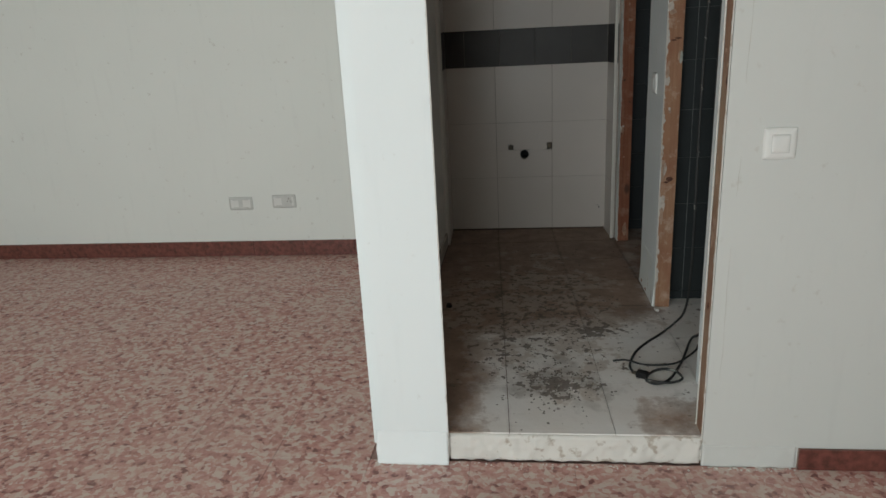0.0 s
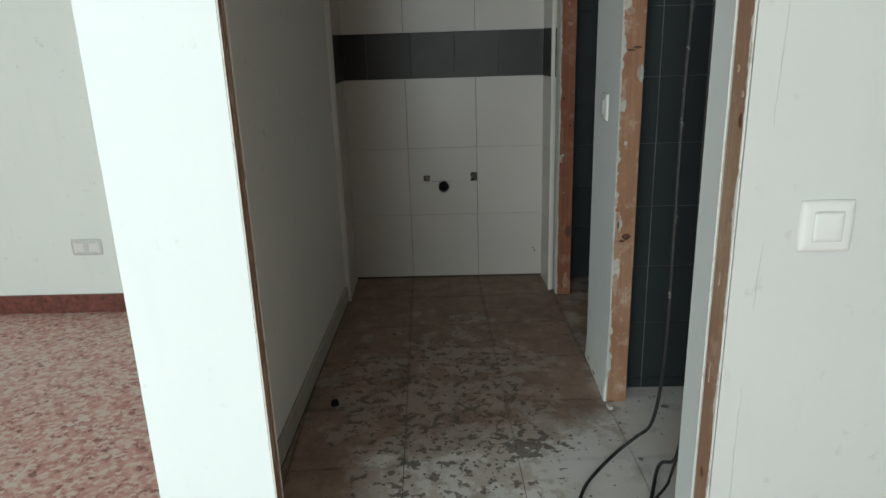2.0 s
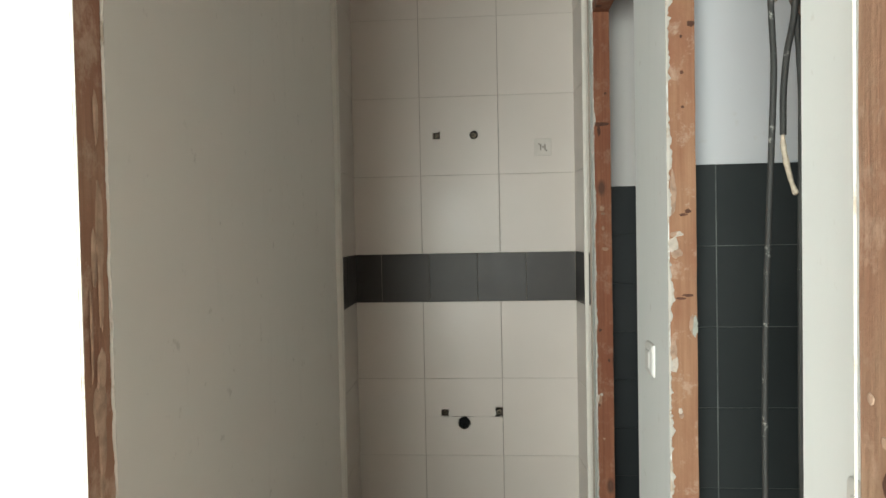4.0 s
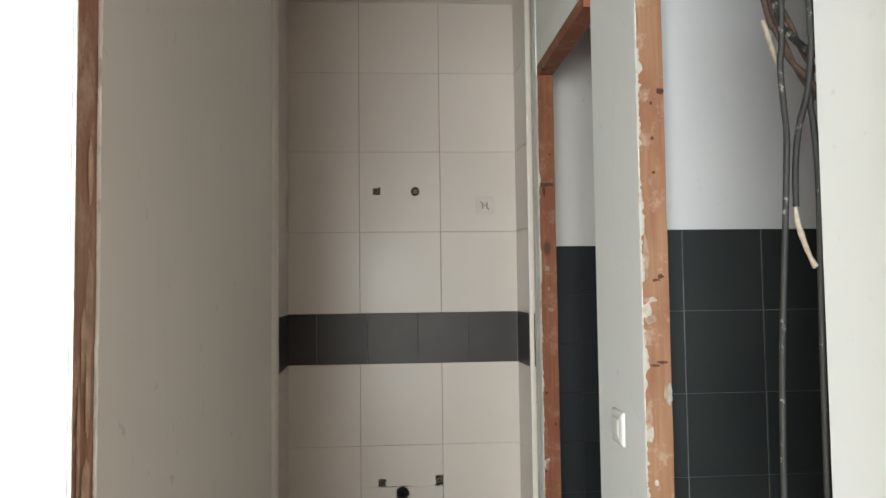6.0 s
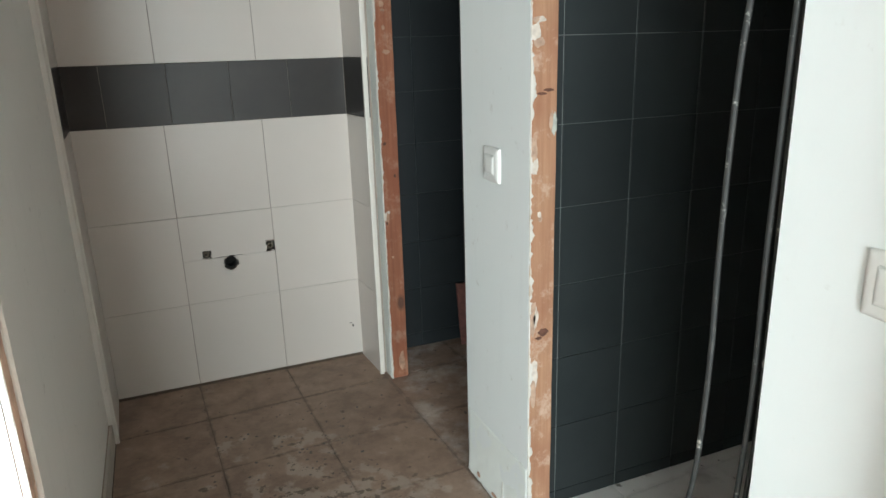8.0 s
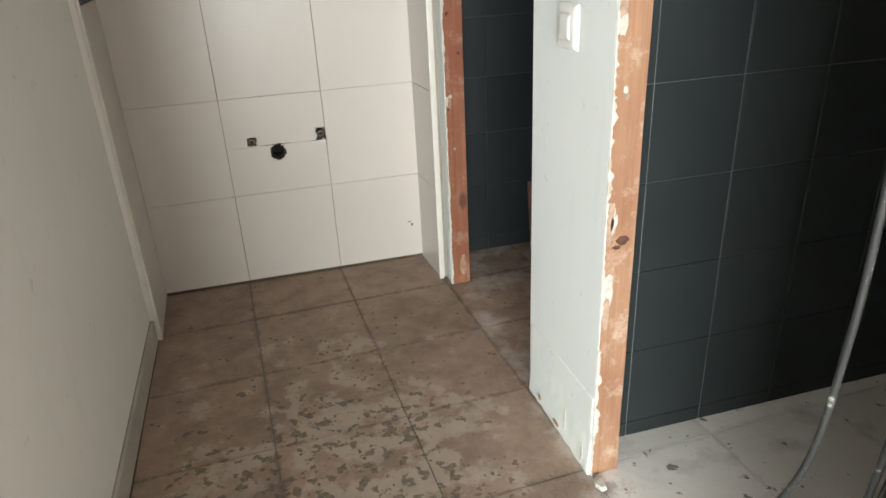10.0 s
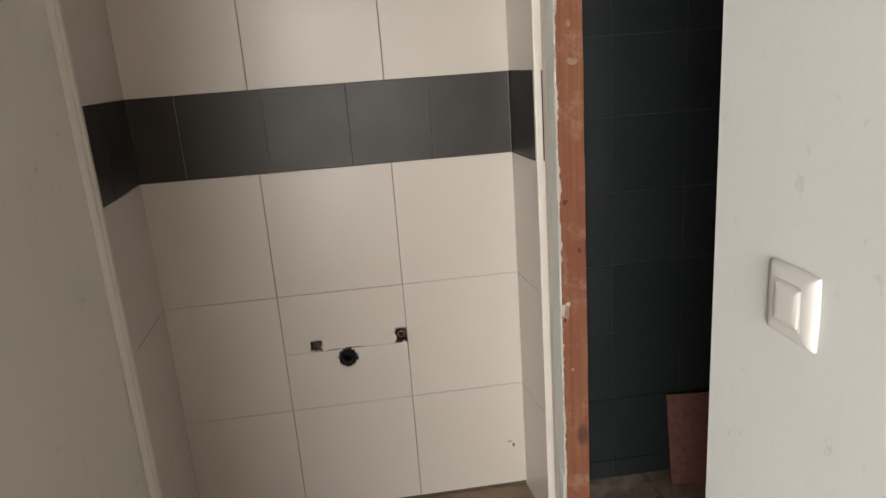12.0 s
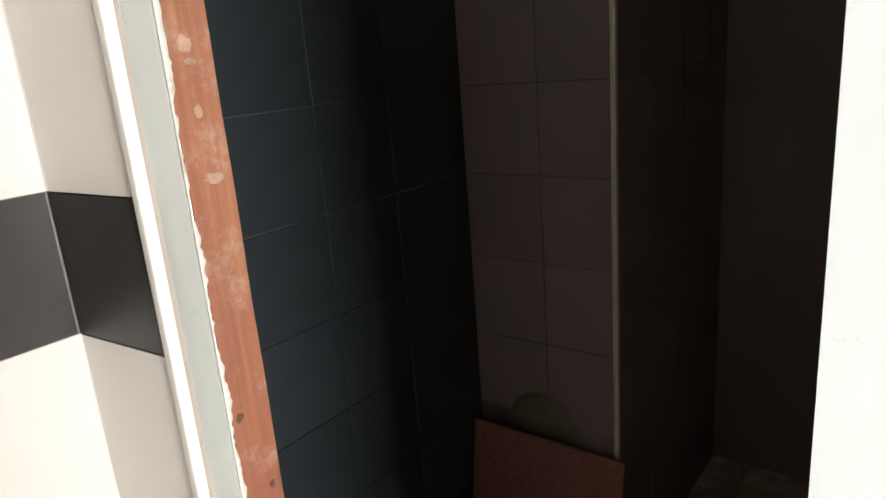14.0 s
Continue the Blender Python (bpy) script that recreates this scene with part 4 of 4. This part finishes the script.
tagged(part("floor_crumbs", bm, mortar), "dark crumbs of dried mortar on the dusty floor", "debris", kind="stuff")
bm = bmesh.new()
for k in range(160):
    edge = rng.choice(("thr", "pil", "rt"))
    x = {"thr": rng.uniform(-0.02, 0.76), "pil": rng.uniform(-0.26, -0.02), "rt": rng.uniform(0.77, 1.06)}[edge]
    y = FRONT - 0.006 - abs(rng.gauss(0, 0.012))
    r = rng.uniform(0.001, 0.0045)
    low = [bm.verts.new((x + r * math.cos(q * 1.256), y + r * math.sin(q * 1.256), 0.0004)) for q in range(5)]
    high = [bm.verts.new((x + 0.6 * r * math.cos(q * 1.256), y + 0.6 * r * math.sin(q * 1.256), 0.0004 + r * 0.7)) for q in range(5)]
    for i in range(5):
        bm.faces.new((low[i], low[(i + 1) % 5], high[(i + 1) % 5], high[i]))
    bm.faces.new(high)
tagged(part("plaster_crumbs", bm, raw_plaster), "white plaster crumbs along the foot of the wall", "debris", kind="stuff")

brown_dirt = make_plain("brown_floor_dirt", (0.12, 0.085, 0.06), 0.95, vary=0.4, scale=60, bump=0.8)
tagged(part("joint_back", rough_face(-0.2, 0.74, 0.0, 0.010, 0.006, 0.0015, 0.0018, lambda u, v, w_: (u, BACK - 0.0006 - w_, STEP + v), 0.002, 2.2), brown_dirt), kind="structure")
tagged(part("joint_left", rough_face(2.1, 3.94, 0.0, 0.006, 0.008, 0.001, 0.0012, lambda u, v, w_: (LEFT + 0.0125 + w_, u, floor_level(u) + v), 0.002, 6.2), brown_dirt), kind="structure")

# skirting of the corridor: low plastered tile strip
sk = tagged(part("baseboard_left", boxes((LEFT, LEFT + 0.004, 2.092, 3.942, STEP - 0.004, STEP + 0.074)), grout), kind="structure")
stone = make_plain("cream_skirting_tile", (0.50, 0.46, 0.40), 0.5, vary=0.2, scale=10)
bb_far = tagged(part("baseboard_far", boxes((-3.8, -0.286, 4.214, 4.22, 0, 0.099)), grout), kind="structure")
bb_front = tagged(part("baseboard_front", boxes((1.051, 3.4, 2.014, 2.02, 0, 0.070)), grout), kind="structure")

# ---- tiles, piece by piece ----
cache = {}


def slab_mesh(w_, h_, d, mat, name):
    key = (round(w_, 4), round(h_, 4), round(d, 4), mat.name)
    if key not in cache:
        bm = bmesh.new()
        e = 0.0009
        lo = [bm.verts.new(p) for p in ((0, 0, 0), (w_, 0, 0), (w_, h_, 0), (0, h_, 0))]
        mi = [bm.verts.new(p) for p in ((0, 0, d - e), (w_, 0, d - e), (w_, h_, d - e), (0, h_, d - e))]
        hi = [bm.verts.new(p) for p in ((e, e, d), (w_ - e, e, d), (w_ - e, h_ - e, d), (e, h_ - e, d))]
        for a, b_ in ((lo, mi), (mi, hi)):
            for i in range(4):
                bm.faces.new((a[i], a[(i + 1) % 4], b_[(i + 1) % 4], b_[i]))
        bm.faces.new(hi)
        cache[key] = mesh_of(name, bm, mat)
    return cache[key]


def lay(parent, name, origin, u, v, cells, d, mat, gap=0.002, level=None):
    """Tiles on a plane: origin at its back face, u across, v up; cells of u0, v0, u1, v1."""
    u, v = Vector(u), Vector(v)
    n = u.cross(v)
    for u0, v0, u1, v1 in cells:
        ob = new(name, slab_mesh(u1 - u0 - gap, v1 - v0 - (level or gap), d, mat, name))
        at = Vector(origin) + u * (u0 + gap / 2) + v * (v0 + (level or gap) / 2) + n * rng.uniform(-0.0003, 0.0003)
        m = Matrix((u, v, n)).transposed().to_4x4()
        m.translation = at
        ob.parent = parent
        ob.matrix_basis = m


def grid(us, vs):
    return [(a, c_, b_, d) for a, b_ in zip(us, us[1:]) for c_, d in zip(vs, vs[1:])]


def holed_tile(parent, name, x0, x1, z0, z1, holes, mat, cell=0.004):
    """A tile of the end wall with rough holes broken through: holes of x, z, half width, half height, round."""
    nx, nz = int((x1 - x0) / cell), int((z1 - z0) / cell)
    bm = bmesh.new()
    vert = {}

    def cut(i, j):
        x, z = x0 + (i + 0.5) * (x1 - x0) / nx, z0 + (j + 0.5) * (z1 - z0) / nz
        for hx, hz, a, b_, rnd in holes:
            dx, dz = abs(x - hx) / a, abs(z - hz) / b_
            lim = 1 + 0.12 * noise.noise(Vector((x * 130, z * 130, 3)))
            if (math.hypot(dx, dz) if rnd else max(dx, dz)) < lim:
                return True
        return False

    def vv(i, j, y):
        key = (i, j, y)
        if key not in vert:
            vert[key] = bm.verts.new((x0 + i * (x1 - x0) / nx, y, z0 + j * (z1 - z0) / nz))
        return vert[key]

    solid = {(i, j) for i in range(nx) for j in range(nz) if not cut(i, j)}
    for i, j in solid:
        bm.faces.new((vv(i, j, BACK), vv(i + 1, j, BACK), vv(i + 1, j + 1, BACK), vv(i, j + 1, BACK)))
        for di, dj, a, b_ in ((-1, 0, (i, j), (i, j + 1)), (1, 0, (i + 1, j), (i + 1, j + 1)), (0, -1, (i, j), (i + 1, j)), (0, 1, (i, j + 1), (i + 1, j + 1))):
            if (i + di, j + dj) not in solid:
                bm.faces.new((vv(*a, BACK), vv(*b_, BACK), vv(*b_, BACK + 0.0095), vv(*a, BACK + 0.0095)))
    part(name, bm, mat, parent)


J1, P = 0.087, 0.331
rows = [STEP, STEP + P, STEP + 2 * P, STEP + 3 * P]
BB, BT = 1.124, 1.329
up_rows = [BT, BT + P, BT + 2 * P, BT + 3 * P, TOP]
cols = [-0.2035, J1, J1 + P, 0.735]
back_wall = bpy.data.objects["wall_niche_back"]
tagged(part("niche_joints", boxes((-0.2, 0.145, 4.2570, 4.2649, STEP, TOP), (0.43, 0.742, 4.2570, 4.2649, STEP, TOP), (0.145, 0.43, 4.2570, 4.2649, STEP, 0.575), (0.145, 0.43, 4.2570, 4.2649, 0.67, 1.805), (0.145, 0.43, 4.2570, 4.2649, 1.85, TOP)), grout, back_wall), kind="structure")
cells = [c_ for c_ in grid(cols, rows[:3] + [BB]) if not (abs(c_[0] - J1) < 0.01 and 0.4 < c_[1] < 0.5)]
cells += [c_ for c_ in grid(cols, up_rows) if not (abs(c_[0] - J1) < 0.01 and 1.6 < c_[1] < 1.7)]
lay(back_wall, "wall_tile", (0, 4.2645, 0), (1, 0, 0), (0, 0, 1), cells, 0.0095, white_tile, 0.0022, 0.0011)
part("band_joints", boxes((-0.2, 0.742, 4.2560, 4.2568, BB, BT)), band_grout, back_wall)
holed_tile(back_wall, "wall_tile", J1 + 0.001, J1 + P - 0.001, rows[1] + 0.001, 0.6295, [(0.253, 0.604, 0.027, 0.027, True)], white_tile)
holed_tile(back_wall, "wall_tile", J1 + 0.001, J1 + P - 0.001, 0.6302, rows[2] - 0.001, [(0.171, 0.647, 0.0155, 0.0145, False), (0.402, 0.653, 0.0155, 0.021, False), (0.258, 0.622, 0.019, 0.012, True)], white_tile)
holed_tile(back_wall, "wall_tile", J1 + 0.001, J1 + P - 0.001, up_rows[1] + 0.001, up_rows[2] - 0.001, [(0.157, 1.828, 0.016, 0.016, False), (0.316, 1.827, 0.0185, 0.019, True)], white_tile)
lay(back_wall, "band_tile", (0, 4.2645, 0), (1, 0, 0), (0, 0, 1), grid([-0.2035, -0.089, 0.116, 0.321, 0.526, 0.731], [BB, BT]), 0.0098, band_tile, 0.0014)
# side reveals of the niche
end_wall = bpy.data.objects["wall_corridor_end"]
part("reveal_joints", boxes((0.7645, 0.772, 4.052, 4.262, STEP, TOP)), grout, end_wall)
tilt_r = Vector((0.015, -0.21, 0)).normalized()
lay(end_wall, "wall_tile", (0.7505, 4.2612, 0), -tilt_r, (0, 0, 1), grid([-0.210, -0.006], rows[:3] + [BB]) + grid([-0.210, -0.006], up_rows), -0.0175, white_tile)
lay(end_wall, "band_tile", (0.7505, 4.2612, 0), -tilt_r, (0, 0, 1), grid([-0.210, -0.006], [BB, BT]), -0.0178, band_tile)
left_wall = bpy.data.objects["wall_corridor_left"]
tilt_l = Vector((-0.0102, 0.298, 0)).normalized()
lay(left_wall, "wall_tile", (LEFT + 0.0102, 3.957, 0), tilt_l, (0, 0, 1), grid([0.0, 0.298], rows[:3] + [BB]) + grid([0.0, 0.298], up_rows), 0.0115, white_tile)
lay(left_wall, "band_tile", (LEFT + 0.0102, 3.957, 0), tilt_l, (0, 0, 1), grid([0.0, 0.095, 0.298], [BB, BT]), 0.0118, band_tile)

# dark tiling of the two wet rooms, 20 cm pieces
div = bpy.data.objects["wall_divider"]
part("divider_joints", boxes((0.8645, 2.399, 3.0835, 3.0878, STEP, 1.572)), dark_grout, div)
us = [0.8645] + [0.938 + 0.2 * k for k in range(8)] + [2.399]
vs = [STEP] + [1.574 - 0.2 * k for k in range(7, -1, -1)]
lay(div, "wall_tile", (0, 3.0875, 0), (1, 0, 0), (0, 0, 1), grid(us, vs), 0.0075, dark_tile, 0.0033, 0.0016)
wet = bpy.data.objects["wall_wet_room_back"]
part("wet_joints", boxes((0.8405, 1.648, 4.2235, 4.2278, STEP, 1.593)), dim_grout, wet)
us = [0.8405, 0.99, 1.19, 1.39, 1.59, 1.648]
vs = [STEP, 0.195] + [0.395 + 0.2 * k for k in range(7)]
lay(wet, "wall_tile", (0, 4.2275, 0), (1, 0, 0), (0, 0, 1), grid(us, vs), 0.0075, shade_tile, 0.0018)
sb = bpy.data.objects["wall_shower_box"]
part("shower_joints", boxes((1.6435, 1.6478, 3.8535, 4.2195, STEP, 1.593), (1.65, 2.399, 3.8485, 3.8528, STEP, 1.593)), black_hole, sb)
lay(sb, "wall_tile", (1.6475, 4.2195, 0), (0, -1, 0), (0, 0, 1), grid([0, 0.2, 0.366], vs), 0.0075, lifted_tile, 0.0012)
lay(sb, "wall_tile", (0, 3.8525, 0), (1, 0, 0), (0, 0, 1), grid([1.65, 1.85, 2.05, 2.25, 2.399], vs), 0.0075, lifted_tile, 0.0012)

# skirtings
lay(bb_far, "skirting_tile", (0, 4.2145, 0), (1, 0, 0), (0, 0, 1), grid(sorted([-0.287] + [-0.5 - 0.333 * k for k in range(10)]), [0.0, 0.100]), 0.0075, skirting_tile, 0.0016)
lay(bb_front, "skirting_tile", (0, 2.0145, 0), (1, 0, 0), (0, 0, 1), grid([1.051 + 0.333 * k for k in range(8)], [0.0, 0.072]), 0.0075, skirting_tile, 0.0016)
lay(sk, "skirting_tile", (LEFT + 0.0035, 2.1, 0), (0, 1, 0), (0, 0, 1), grid([0.0, 0.26, 0.59, 0.92, 1.25, 1.58, 1.842], [STEP, STEP + 0.075]), 0.008, stone, 0.0016)


# floor tiles of the raised floor, laid a little out of square, cut at the walls
def clipped(poly, box):
    for axis, lim, keep_less in ((0, box[0], False), (0, box[1], True), (1, box[2], False), (1, box[3], True)):
        out = []
        for a, b_ in zip(poly, poly[1:] + poly[:1]):
            ina, inb = (a[axis] <= lim) == keep_less, (b_[axis] <= lim) == keep_less
            if ina:
                out.append(a)
            if ina != inb:
                t = (lim - a[axis]) / (b_[axis] - a[axis])
                out.append((a[0] + (b_[0] - a[0]) * t, a[1] + (b_[1] - a[1]) * t))
        poly = out
        if len(poly) < 3:
            return []
    return poly


raised = bpy.data.objects["floor_raised"]
turn = radians(2.45)
ex, ey = Vector((math.cos(turn), math.sin(turn))), Vector((-math.sin(turn), math.cos(turn)))
FP = 0.332


for i in range(-2, 8):
    for j in range(-3, 7):
        o = Vector((0.152, 2.648)) + ex * FP * i + ey * FP * j
        g = 0.0012
        quad = [tuple(o + ex * a + ey * b_) for a, b_ in ((g, g), (FP - g, g), (FP - g, FP - g), (g, FP - g))]
        poly = clipped(quad, (-0.208, 2.4, FRONT + 0.0125, 4.26))
        if len(poly) < 3:
            continue
        bm = bmesh.new()
        lo = [bm.verts.new((x, y, floor_level(y) - 0.009)) for x, y in poly]
        lift = rng.uniform(-0.0006, 0.0)
        hi = [bm.verts.new((x, y, floor_level(y) + lift)) for x, y in poly]
        for k in range(len(poly)):
            bm.faces.new((lo[k], lo[(k + 1) % len(poly)], hi[(k + 1) % len(poly)], hi[k]))
        bm.faces.new(hi)
        part("floor_tile", bm, dirty_floor, raised)

# red mottled floor tiles of the living room
slab = bpy.data.objects["floor_slab"]
rest = bmesh.new()
RP = 0.33
for i in range(-12, 11):
    for j in range(-8, 13):
        x0, y0 = 0.05 + RP * i, 0.04 + RP * j
        x1, y1 = min(x0 + RP, 3.4), min(y0 + RP, 4.22)
        x0, y0 = max(x0, -3.8), max(y0, -2.4)
        if x1 - x0 < 0.02 or y1 - y0 < 0.02:
            continue
        if x1 > -0.25 and y1 > FRONT + 0.002:
            if y0 < FRONT - 0.02:
                y1 = FRONT + 0.006
            elif x0 < -0.28:
                x1 = -0.252
            else:
                continue
        if -2.9 < x0 < 1.6 and y0 > 0.3:
            lay(slab, "floor_tile", (0, 0, -0.0085), (1, 0, 0), (0, 1, 0), [(x0, y0, x1, y1)], 0.0085, red_floor, 0.0007)
        else:
            add_box(rest, x0 + 0.0006, x1 - 0.0006, y0 + 0.0006, y1 - 0.0006, -0.0085, -0.0002)
tagged(part("floor_tiles_far", rest, red_floor, slab), kind="stuff")
